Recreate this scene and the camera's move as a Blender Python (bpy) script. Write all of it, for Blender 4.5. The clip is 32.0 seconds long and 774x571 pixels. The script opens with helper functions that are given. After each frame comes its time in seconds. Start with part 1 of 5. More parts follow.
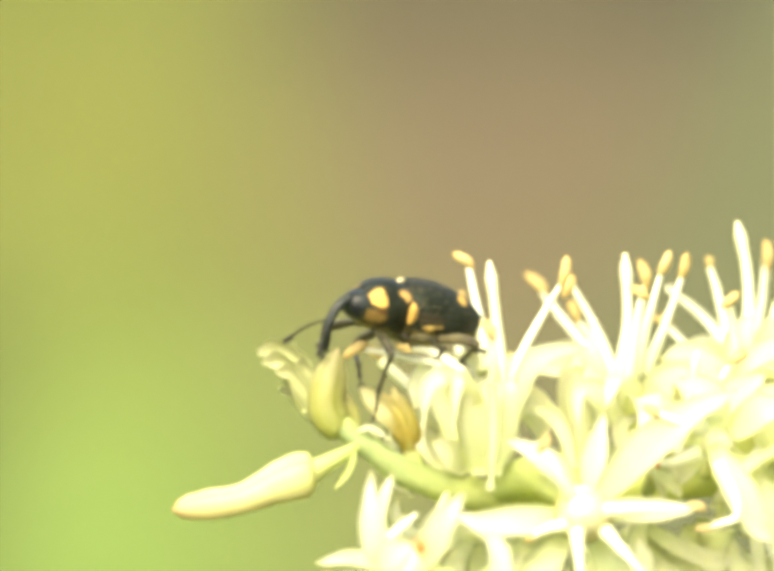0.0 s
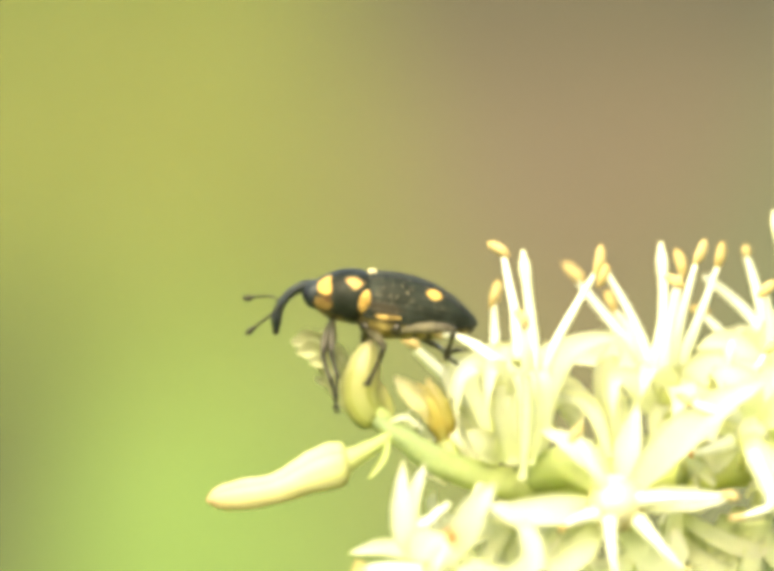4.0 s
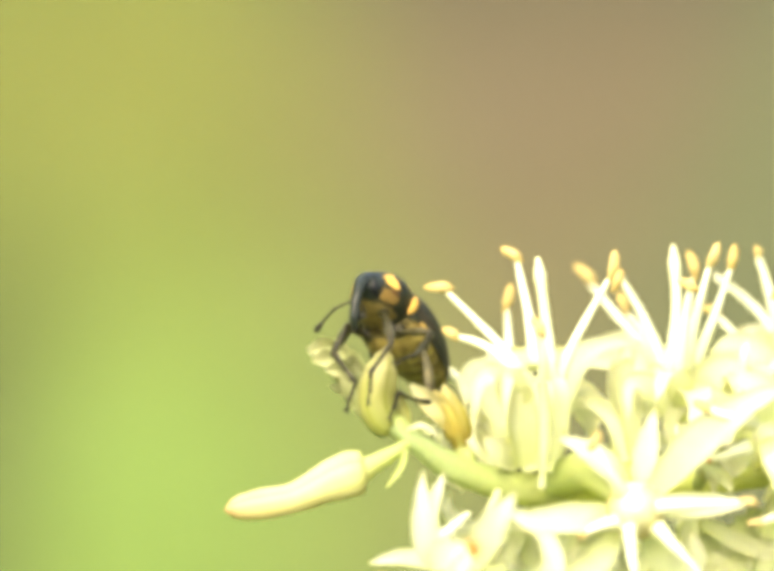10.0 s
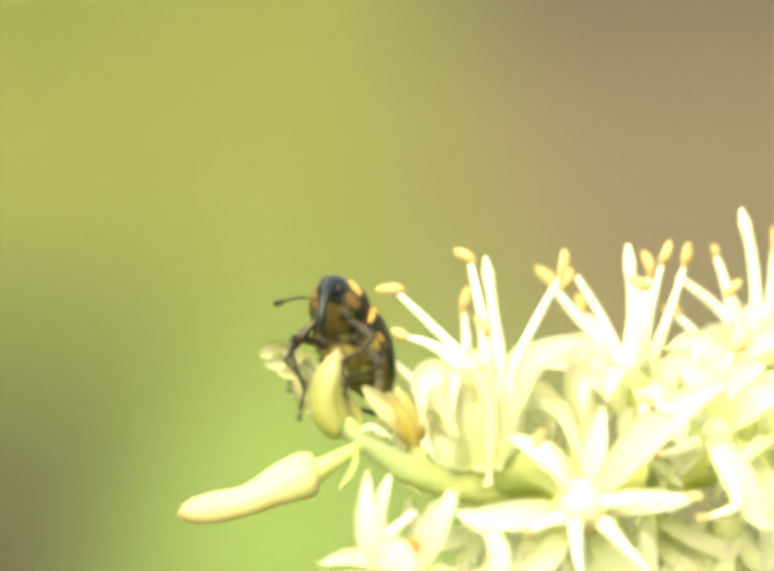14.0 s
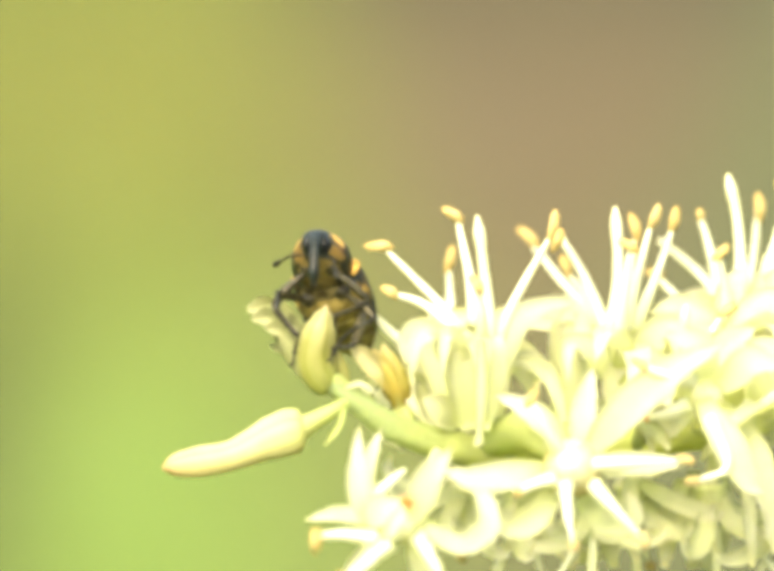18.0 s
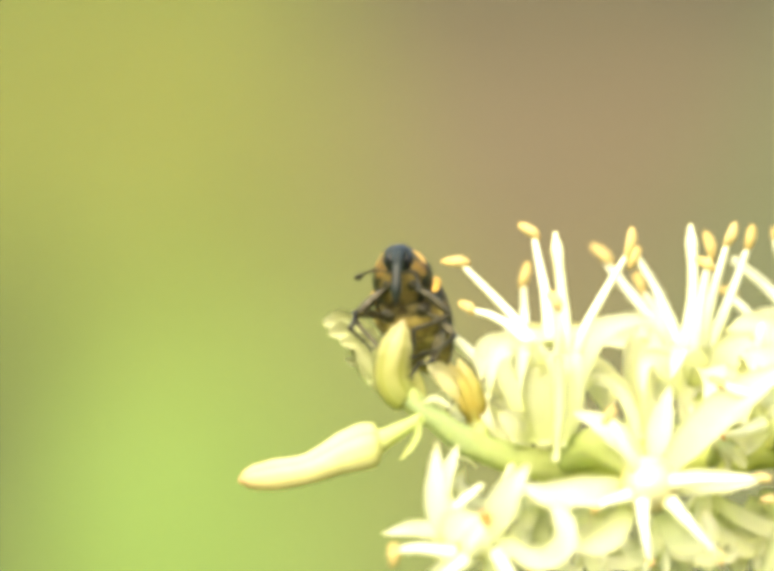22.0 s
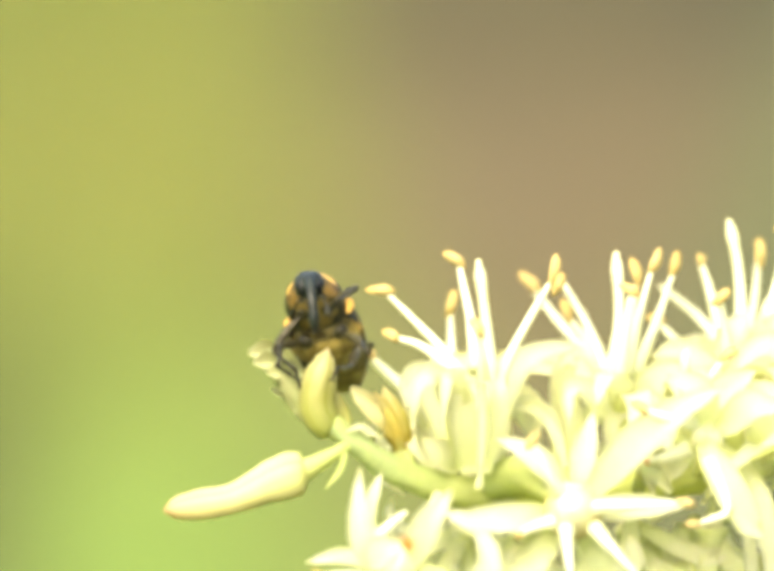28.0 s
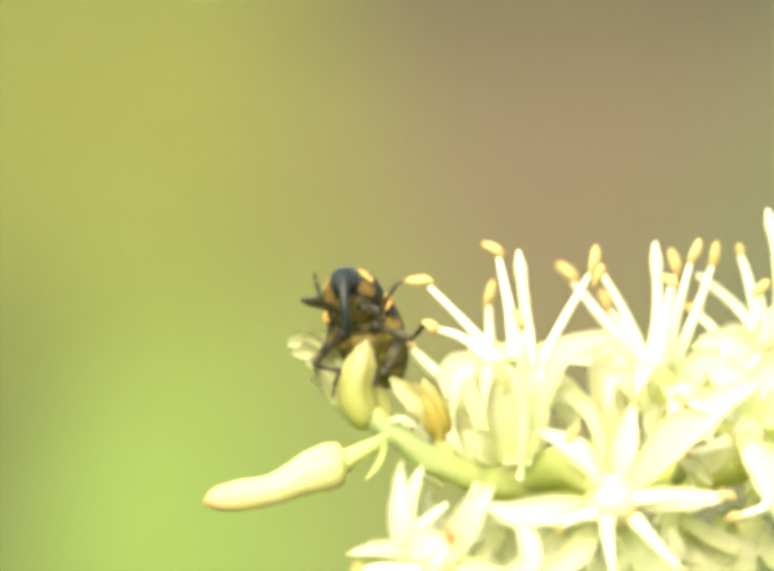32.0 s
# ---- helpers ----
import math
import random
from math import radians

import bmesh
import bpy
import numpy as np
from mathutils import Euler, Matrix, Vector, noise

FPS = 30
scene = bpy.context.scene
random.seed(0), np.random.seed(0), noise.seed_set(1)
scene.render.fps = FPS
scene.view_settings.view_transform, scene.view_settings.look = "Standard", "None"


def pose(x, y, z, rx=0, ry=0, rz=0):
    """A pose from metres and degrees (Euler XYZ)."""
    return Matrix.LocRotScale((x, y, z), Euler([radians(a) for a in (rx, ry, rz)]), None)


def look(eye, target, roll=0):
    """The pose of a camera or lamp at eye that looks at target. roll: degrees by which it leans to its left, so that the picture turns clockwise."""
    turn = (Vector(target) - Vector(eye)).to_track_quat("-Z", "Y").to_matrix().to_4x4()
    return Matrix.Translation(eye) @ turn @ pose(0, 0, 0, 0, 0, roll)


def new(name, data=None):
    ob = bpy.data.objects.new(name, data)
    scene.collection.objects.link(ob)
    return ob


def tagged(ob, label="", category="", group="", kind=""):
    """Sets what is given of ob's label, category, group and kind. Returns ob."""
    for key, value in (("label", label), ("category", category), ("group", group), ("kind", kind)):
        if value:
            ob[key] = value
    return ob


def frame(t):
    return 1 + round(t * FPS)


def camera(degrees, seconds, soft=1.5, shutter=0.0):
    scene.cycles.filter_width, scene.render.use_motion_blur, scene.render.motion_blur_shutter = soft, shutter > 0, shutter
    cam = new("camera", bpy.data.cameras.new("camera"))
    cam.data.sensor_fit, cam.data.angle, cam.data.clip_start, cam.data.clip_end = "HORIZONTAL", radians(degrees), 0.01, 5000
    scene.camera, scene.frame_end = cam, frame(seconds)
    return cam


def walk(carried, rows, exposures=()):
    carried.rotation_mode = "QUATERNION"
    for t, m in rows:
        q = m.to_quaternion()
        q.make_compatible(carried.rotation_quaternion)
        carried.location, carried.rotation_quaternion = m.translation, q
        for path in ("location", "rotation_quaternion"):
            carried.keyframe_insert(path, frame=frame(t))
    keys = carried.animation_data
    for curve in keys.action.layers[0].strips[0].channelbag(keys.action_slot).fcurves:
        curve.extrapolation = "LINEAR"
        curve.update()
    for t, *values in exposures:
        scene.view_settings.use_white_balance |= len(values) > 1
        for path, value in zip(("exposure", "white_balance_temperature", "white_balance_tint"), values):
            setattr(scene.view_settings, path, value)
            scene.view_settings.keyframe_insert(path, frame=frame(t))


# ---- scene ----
# A spray of cream flowers stands a metre over a lawn; the camera is held a quarter of a metre off and looks down on it a little.
PITCH = 15.0
cam = camera(10.85, 32.0, soft=6.0)
PATH = [
    (0, -0.00330, -0.24133, 1.06474, 75.583, -0.756, -1.296),
    (0.5, -0.00281, -0.24123, 1.06508, 75.719, -0.385, -1.353),
    (1, -0.00287, -0.24133, 1.06475, 75.841, -0.510, -1.424),
    (1.5, -0.00109, -0.24152, 1.06361, 76.171, -0.280, -1.252),
    (2, 0.00038, -0.24137, 1.06328, 75.948, -0.333, -0.869),
    (2.5, 0.00143, -0.24170, 1.06217, 75.950, -0.447, -0.492),
    (3, 0.00115, -0.24159, 1.06279, 75.741, -0.021, -0.402),
    (3.5, 0.00070, -0.24126, 1.06351, 75.684, -0.330, -0.097),
    (5.5, -0.00295, -0.24119, 1.06491, 75.098, -0.318, -0.587),
    (6, -0.00321, -0.24136, 1.06494, 75.091, -0.527, -0.838),
    (6.5, -0.00158, -0.24147, 1.06438, 75.363, -0.407, -0.769),
    (7, -0.00041, -0.24158, 1.06382, 75.501, -0.164, -0.718),
    (7.5, 0.00177, -0.24163, 1.06268, 75.598, -0.363, -0.288),
    (8, 0.00305, -0.24145, 1.06293, 75.610, 0.085, -0.082),
    (8.5, 0.00259, -0.24126, 1.06355, 75.747, -0.005, -0.410),
    (9, 0.00066, -0.24156, 1.06351, 75.815, -0.042, -0.830),
    (9.5, -0.00042, -0.24121, 1.06507, 75.384, 0.125, -0.705),
    (10, -0.00342, -0.24046, 1.06866, 74.623, 0.219, -0.874),
    (10.5, -0.00426, -0.24074, 1.06825, 75.107, 0.147, -0.653),
    (11, -0.00378, -0.24043, 1.06980, 74.814, 0.558, -0.651),
    (11.5, -0.00176, -0.24081, 1.06799, 74.954, 0.036, -0.589),
    (12, 0.00198, -0.24107, 1.06663, 74.689, -0.355, -0.210),
    (12.5, 0.00493, -0.24118, 1.06615, 74.845, 0.362, -0.276),
    (13, 0.00767, -0.24168, 1.06463, 75.219, -0.161, 0.426),
    (13.5, 0.00652, -0.24195, 1.06385, 75.656, 0.027, 0.250),
    (14, 0.00843, -0.24160, 1.06521, 75.468, 1.578, 0.867),
    (14.5, 0.00582, -0.24143, 1.06554, 75.077, 0.142, 0.812),
    (15, 0.00056, -0.24102, 1.06689, 74.650, 0.397, -0.164),
    (15.5, 0.00010, -0.24050, 1.06797, 74.640, 0.348, -0.068),
    (17.5, -0.00278, -0.24087, 1.06612, 75.016, 0.247, -1.213),
    (18, 0.00014, -0.24117, 1.06471, 74.955, -0.128, -0.808),
    (18.5, 0.00251, -0.24153, 1.06353, 75.177, 0.095, -0.396),
    (19, 0.00124, -0.24207, 1.06240, 75.357, -0.109, -0.344),
    (19.5, 0.00163, -0.24192, 1.06298, 75.222, -0.629, -0.001),
    (20, -0.00006, -0.24182, 1.06392, 75.283, 0.107, -0.274),
    (20.5, -0.00280, -0.24190, 1.06401, 75.413, -0.575, -0.655),
    (21, -0.00395, -0.24136, 1.06579, 75.248, -0.108, -0.809),
    (21.5, -0.00520, -0.24145, 1.06529, 75.467, 0.115, -1.039),
    (22, -0.00368, -0.24164, 1.06482, 75.164, -0.637, -0.460),
    (22.5, -0.00299, -0.24142, 1.06492, 75.052, -0.289, -0.587),
    (23, -0.00065, -0.24154, 1.06413, 75.156, -0.607, -0.354),
    (23.5, 0.00010, -0.24170, 1.06377, 75.059, -1.087, -0.575),
    (24, -0.00009, -0.24190, 1.06370, 75.093, -0.144, -0.829),
    (24.5, 0.00014, -0.24146, 1.06509, 74.775, 0.025, -0.605),
    (25, -0.00225, -0.24124, 1.06552, 74.778, -0.436, -0.923),
    (25.5, -0.00383, -0.24162, 1.06459, 75.258, -0.347, -1.280),
    (27.5, -0.00002, -0.24163, 1.06452, 75.287, -0.547, -0.433),
    (28, 0.00053, -0.24223, 1.06352, 75.895, -0.161, -0.685),
    (28.5, 0.00348, -0.24235, 1.06338, 76.323, -0.521, -0.418),
    (29, 0.00380, -0.24241, 1.06344, 76.452, 0.190, -0.743),
    (29.5, 0.00263, -0.24209, 1.06389, 76.174, 0.190, -0.972),
    (30, 0.00110, -0.24199, 1.06346, 75.909, -0.227, -0.800),
    (30.5, -0.00065, -0.24200, 1.06348, 75.715, 0.000, -0.678),
    (31, -0.00214, -0.24158, 1.06406, 75.383, -0.757, -0.596),
    (31.5, -0.00289, -0.24135, 1.06516, 75.248, -0.475, -0.744),
    (32, -0.00171, -0.24132, 1.06496, 75.392, -0.230, -0.625),
]
walk(cam, [(t, pose(*row)) for t, *row in PATH])
cam.data.dof.use_dof = True
cam.data.dof.focus_distance = 0.2495
cam.data.dof.aperture_fstop = 20.0

# ---- light: bright hazy daylight ----
SUN_UP, SUN_ROUND = 58.0, 205.0
world = bpy.data.worlds.new("sky")
scene.world = world
world.use_nodes = True
wn = world.node_tree
sky = wn.nodes.new("ShaderNodeTexSky")
sky.sky_type = "NISHITA"
sky.sun_disc = False
sky.sun_elevation = radians(SUN_UP)
sky.sun_rotation = radians(SUN_ROUND)
sky.dust_density = 7.0
sky.air_density = 0.7
sky.ozone_density = 0.6
wn.links.new(sky.outputs[0], wn.nodes["Background"].inputs[0])
wn.nodes["Background"].inputs[1].default_value = 0.15
sun = new("sun", bpy.data.lights.new("sun", "SUN"))
sun.data.energy = 0.75
sun.data.angle = radians(30)
sun.data.color = (1.0, 0.95, 0.86)
az, el = radians(SUN_ROUND), radians(SUN_UP)
sun.matrix_world = look((math.sin(az) * math.cos(el) * 5, math.cos(az) * math.cos(el) * 5, math.sin(el) * 5 + 1), (0, 0, 1))
scene.view_settings.exposure = 2.18

# The spray's own space: x to the side, y away from the camera, z up across the view; lengths in millimetres.
SPRAY = Matrix.Translation((0, 0, 1.0)) @ Matrix.Rotation(radians(-PITCH), 4, "X")
MM = 0.001


# ---- materials ----
def material(name):
    m = bpy.data.materials.new(name)
    m.use_nodes = True
    return m, m.node_tree, m.node_tree.nodes["Principled BSDF"]


def node(tree, kind, **values):
    n = tree.nodes.new(kind)
    for key, value in values.items():
        n.inputs[key].default_value = value
    return n


def ramp(tree, source, stops):
    r = tree.nodes.new("ShaderNodeValToRGB")
    while len(r.color_ramp.elements) < len(stops):
        r.color_ramp.elements.new(0.5)
    for e, (at, c) in zip(r.color_ramp.elements, stops):
        e.position, e.color = at, (*c, 1)
    tree.links.new(source, r.inputs[0])
    return r.outputs[0]


def noise_of(tree, scale, detail=3.0, coords="Object"):
    tc = tree.nodes.new("ShaderNodeTexCoord")
    n = node(tree, "ShaderNodeTexNoise", Scale=scale, Detail=detail)
    tree.links.new(tc.outputs[coords], n.inputs["Vector"])
    return n.outputs[0]


def mixed(tree, fac, a, b, mode="MIX"):
    m = tree.nodes.new("ShaderNodeMix")
    m.data_type, m.blend_type = "RGBA", mode
    for value, slot in ((fac, 0), (a, 6), (b, 7)):
        if isinstance(value, (int, float)):
            m.inputs[slot].default_value = value
        elif isinstance(value, tuple):
            m.inputs[slot].default_value = (*value, 1)
        else:
            tree.links.new(value, m.inputs[slot])
    return m.outputs[2]


def bumped(tree, bsdf, height, strength, distance):
    b = node(tree, "ShaderNodeBump", Strength=strength, Distance=distance)
    tree.links.new(height, b.inputs["Height"])
    tree.links.new(b.outputs[0], bsdf.inputs["Normal"])


def plant(name, stops, through_light=0.35, rough=0.5, grain=900.0, veins=0.0, dirt=None):
    """A leaf-like surface: colour runs along the piece, with fine grain and lengthwise veins, and some light passes through."""
    m, t, p = material(name)
    along = t.nodes.new("ShaderNodeAttribute")
    along.attribute_name = "along"
    colour = ramp(t, along.outputs["Fac"], stops)
    fine = noise_of(t, grain)
    coarse = noise_of(t, 260.0, 2.0)
    colour = mixed(t, 0.25, colour, ramp(t, fine, [(0.3, (0.68, 0.68, 0.52)), (0.7, (1, 1, 1))]), "MULTIPLY")
    colour = mixed(t, ramp(t, coarse, [(0.45, (0, 0, 0)), (0.75, (0.35, 0.35, 0.35))]), colour, dirt or stops[0][1])
    across = t.nodes.new("ShaderNodeAttribute")
    across.attribute_name = "across"
    wave = t.nodes.new("ShaderNodeMath")
    wave.operation = "SINE"
    mul = t.nodes.new("ShaderNodeMath")
    mul.operation = "MULTIPLY"
    mul.inputs[1].default_value = 34.0
    t.links.new(across.outputs["Fac"], mul.inputs[0])
    t.links.new(mul.outputs[0], wave.inputs[0])
    if veins:
        colour = mixed(t, ramp(t, wave.outputs[0], [(0.55, (0, 0, 0)), (1.0, (veins, veins, veins))]), colour, mixed(t, 1.0, colour, (0.75, 0.8, 0.45), "MULTIPLY"))
    t.links.new(colour, p.inputs["Base Color"])
    p.inputs["Roughness"].default_value = rough
    p.inputs["Specular IOR Level"].default_value = 0.3
    bumped(t, p, fine, 0.25, 0.00015)
    if through_light:
        tr = t.nodes.new("ShaderNodeBsdfTranslucent")
        t.links.new(colour, tr.inputs["Color"])
        mx = t.nodes.new("ShaderNodeMixShader")
        mx.inputs[0].default_value = through_light
        out = t.nodes["Material Output"]
        t.links.new(p.outputs[0], mx.inputs[1])
        t.links.new(tr.outputs[0], mx.inputs[2])
        t.links.new(mx.outputs[0], out.inputs["Surface"])
    return m


PETAL = plant("petal", [(0.0, (0.78, 0.81, 0.40)), (0.3, (0.82, 0.825, 0.53)), (0.85, (0.84, 0.83, 0.61)), (1.0, (0.78, 0.76, 0.42))], 0.7, 0.5, veins=0.2)
FILAMENT = plant("filament", [(0.0, (0.68, 0.70, 0.36)), (0.5, (0.75, 0.75, 0.50)), (1.0, (0.74, 0.74, 0.47))], 0.3, 0.4)
STYLE = plant("style", [(0.0, (0.64, 0.68, 0.27)), (0.4, (0.74, 0.75, 0.45)), (1.0, (0.76, 0.74, 0.42))], 0.25, 0.4)
OVARY = plant("ovary", [(0.0, (0.74, 0.75, 0.36)), (1.0, (0.80, 0.78, 0.46))], 0.45, 0.35)
ANTHER = plant("anther", [(0.0, (0.40, 0.28, 0.07)), (0.5, (0.46, 0.35, 0.115)), (1.0, (0.39, 0.27, 0.065))], 0.15, 0.85, 2600.0, dirt=(0.62, 0.52, 0.24))
RECEPTACLE = plant("receptacle", [(0.0, (0.44, 0.33, 0.07)), (0.4, (0.48, 0.40, 0.12)), (0.65, (0.56, 0.52, 0.24)), (1.0, (0.64, 0.61, 0.33))], 0.2, 0.4, dirt=(0.5, 0.44, 0.16))
RUST = plant("rusty_anther", [(0.0, (0.50, 0.13, 0.01)), (1.0, (0.54, 0.18, 0.02))], 0.1, 0.8, 2600.0)
BUD = plant("bud", [(0.0, (0.44, 0.46, 0.13)), (0.3, (0.55, 0.53, 0.22)), (0.65, (0.54, 0.49, 0.20)), (0.85, (0.51, 0.41, 0.17)), (1.0, (0.42, 0.27, 0.10))], 0.3, 0.55, veins=0.5, dirt=(0.46, 0.36, 0.12))
NEAR_BUD = plant("green_bud", [(0.0, (0.31, 0.34, 0.075)), (0.5, (0.34, 0.335, 0.085)), (0.9, (0.42, 0.39, 0.15)), (1.0, (0.44, 0.36, 0.18))], 0.42, 0.45, veins=0.8, dirt=(0.24, 0.25, 0.045))
WILTED = plant("wilted", [(0.0, (0.36, 0.41, 0.14)), (0.6, (0.46, 0.48, 0.20)), (1.0, (0.54, 0.55, 0.27))], 0.35, 0.6, dirt=(0.40, 0.38, 0.14))
FADED = plant("faded_tepal", [(0.0, (0.46, 0.40, 0.11)), (0.35, (0.58, 0.54, 0.22)), (1.0, (0.66, 0.64, 0.34))], 0.5, 0.55, veins=0.4, dirt=(0.42, 0.28, 0.06))
AMBER = plant("amber", [(0.0, (0.36, 0.38, 0.09)), (0.25, (0.45, 0.37, 0.055)), (0.6, (0.51, 0.44, 0.10)), (1.0, (0.54, 0.48, 0.2))], 0.5, 0.5, veins=0.6, dirt=(0.42, 0.22, 0.03))
PEDICEL = plant("pedicel", [(0.0, (0.46, 0.53, 0.15)), (1.0, (0.54, 0.57, 0.19))], 0.5, 0.5, 1500.0)
STALK = plant("stalk", [(0.0, (0.38, 0.46, 0.19)), (0.15, (0.40, 0.47, 0.17)), (0.3, (0.56, 0.60, 0.18)), (0.5, (0.56, 0.60, 0.17)), (1.0, (0.36, 0.42, 0.09))], 0.55, 0.7, 1700.0, dirt=(0.36, 0.45, 0.14))


def spotted(name, base, spots, rough=0.35, pits=0.0, coat=0.0, specks=0.0, gloss=0.1, mottle=0.0):
    """A beetle's shell: dark, with coloured spots at places of its own space (millimetres, the same on both flanks)."""
    m, t, p = material(name)
    tc = t.nodes.new("ShaderNodeTexCoord")
    sep = t.nodes.new("ShaderNodeSeparateXYZ")
    t.links.new(tc.outputs["Object"], sep.inputs[0])
    side = t.nodes.new("ShaderNodeMath")
    side.operation = "ABSOLUTE"
    t.links.new(sep.outputs[1], side.inputs[0])
    comb = t.nodes.new("ShaderNodeCombineXYZ")
    for a, b in ((sep.outputs[0], 0), (side.outputs[0], 1), (sep.outputs[2], 2)):
        t.links.new(a, comb.inputs[b])
    wob = node(t, "ShaderNodeTexNoise", Scale=1900.0, Detail=4.0, Roughness=0.65)
    t.links.new(tc.outputs["Object"], wob.inputs["Vector"])
    grain = noise_of(t, 4000.0, 2.0)
    colour = mixed(t, ramp(t, noise_of(t, 900.0), [(0.4, (0, 0, 0)), (0.7, (1, 1, 1))]), base, tuple(min(1.0, c * 1.9 + 0.004) for c in base))
    if mottle:
        # rubbed dark patches between the pale dust
        colour = mixed(t, ramp(t, noise_of(t, 1500.0, 5.0), [(0.38, (mottle, mottle, mottle)), (0.58, (0, 0, 0))]), colour, tuple(c * 0.16 for c in base))
    for (cx, cy, cz), (rx, ry, rz), tint in spots:
        sub = t.nodes.new("ShaderNodeVectorMath")
        sub.operation = "SUBTRACT"
        sub.inputs[1].default_value = (cx * MM, cy * MM, cz * MM)
        t.links.new(comb.outputs[0], sub.inputs[0])
        div = t.nodes.new("ShaderNodeVectorMath")
        div.operation = "DIVIDE"
        div.inputs[1].default_value = (rx * MM, ry * MM, rz * MM)
        t.links.new(sub.outputs[0], div.inputs[0])
        ln = t.nodes.new("ShaderNodeVectorMath")
        ln.operation = "LENGTH"
        t.links.new(div.outputs[0], ln.inputs[0])
        add = t.nodes.new("ShaderNodeMath")
        add.operation = "MULTIPLY_ADD"
        add.inputs[1].default_value = 1.9
        t.links.new(wob.outputs[0], add.inputs[0])
        t.links.new(ln.outputs["Value"], add.inputs[2])
        mask = ramp(t, add.outputs[0], [(0.0, (1, 1, 1)), (0.86, (1, 1, 1)), (0.98, (0, 0, 0))])
        # distances run past one, so the ramp reads half of them
        half = t.nodes.new("ShaderNodeMath")
        half.operation = "MULTIPLY"
        half.inputs[1].default_value = 0.5
        t.links.new(add.outputs[0], half.inputs[0])
        t.links.new(half.outputs[0], mask.node.inputs[0])
        tone = mixed(t, ramp(t, grain, [(0.35, (0.55, 0.55, 0.55)), (0.65, (0, 0, 0))]), tint, tuple(c * 0.6 for c in tint))
        colour = mixed(t, mask, colour, tone)
    if specks:
        # pale dots in rows along the wing case, some of them rubbed off, and furrows between the rows
        cell = t.nodes.new("ShaderNodeCombineXYZ")
        for name, count, slot in (("along", 30.0, 0), ("across", 10.0, 1)):
            a = t.nodes.new("ShaderNodeAttribute")
            a.attribute_name = name
            times = t.nodes.new("ShaderNodeMath")
            times.operation = "MULTIPLY"
            times.inputs[1].default_value = count
            t.links.new(a.outputs["Fac"], times.inputs[0])
            t.links.new(times.outputs[0], cell.inputs[slot])
        v = node(t, "ShaderNodeTexVoronoi", Scale=1.0, Randomness=0.75)
        v.voronoi_dimensions = "2D"
        t.links.new(cell.outputs[0], v.inputs["Vector"])
        dot = ramp(t, v.outputs["Distance"], [(0.0, (specks,) * 3), (0.09, (specks,) * 3), (0.17, (0, 0, 0))])
        kept = ramp(t, v.outputs["Color"], [(0.50, (0, 0, 0)), (0.56, (1, 1, 1))])
        height = t.nodes.new("ShaderNodeMapRange")
        height.inputs[1].default_value, height.inputs[2].default_value = 0.1 * MM, 1.0 * MM
        height.inputs[3].default_value, height.inputs[4].default_value = 0.12, 1.0
        t.links.new(sep.outputs[2], height.inputs[0])
        kept = mixed(t, 1.0, kept, height.outputs[0], "MULTIPLY")
        colour = mixed(t, mixed(t, 1.0, dot, kept, "MULTIPLY"), colour, (0.5, 0.42, 0.2))
        wave = t.nodes.new("ShaderNodeTexWave")
        wave.bands_direction = "Y"
        wave.inputs["Scale"].default_value = 0.314
        wave.inputs["Distortion"].default_value = 0.3
        t.links.new(cell.outputs[0], wave.inputs["Vector"])
        bumped(t, p, wave.outputs["Fac"], 0.45, 0.00006)
    t.links.new(colour, p.inputs["Base Color"])
    p.inputs["Roughness"].default_value = rough
    p.inputs["Coat Weight"].default_value = coat
    p.inputs["Specular IOR Level"].default_value = gloss
    p.inputs["Specular Tint"].default_value = (1.0, 0.9, 0.62, 1)
    p.inputs["Coat Roughness"].default_value = 0.25
    if pits:
        v = node(t, "ShaderNodeTexVoronoi", Scale=4200.0)
        t.links.new(tc.outputs["Object"], v.inputs["Vector"])
        bumped(t, p, v.outputs["Distance"], pits, 0.00006)
    return m


ORANGE, TAN = (0.48, 0.30, 0.058), (0.12, 0.077, 0.017)
BLACK = (0.0075, 0.0095, 0.0045)
SHELL_FRONT = spotted("front_shell", BLACK, [((2.35, 1.25, -0.7), (0.75, 0.9, 0.55), TAN), ((1.5, 0.5, -1.55), (1.4, 1.3, 0.55), (0.115, 0.085, 0.022)), ((2.2, 1.4, -0.16), (0.46, 0.7, 0.40), (0.065, 0.036, 0.010)), ((2.45, 1.2, 0.38), (0.52, 0.9, 0.58), ORANGE), ((0.74, 1.5, 1.06), (0.46, 0.6, 0.38), (0.42, 0.26, 0.065))], 0.4, 0.6, 0.0, gloss=0.12)
SHELL_WING = spotted("wing_shell", BLACK, [((-1.35, 2.1, 0.05), (1.35, 0.8, 0.36), (0.030, 0.025, 0.012)), ((-4.16, 1.4, 1.25), (0.48, 0.6, 0.36), ORANGE)], 0.5, 0.0, 0.0, 0.42)
BELLY = spotted("belly", (0.060, 0.048, 0.014), [], 0.5, 0.5, mottle=0.8)
STERNUM = spotted("sternum", (0.155, 0.118, 0.027), [], 0.55, 0.5, mottle=0.6)
STERNITE = spotted("sternite", (0.160, 0.130, 0.034), [], 0.5, 0.5, mottle=0.55)
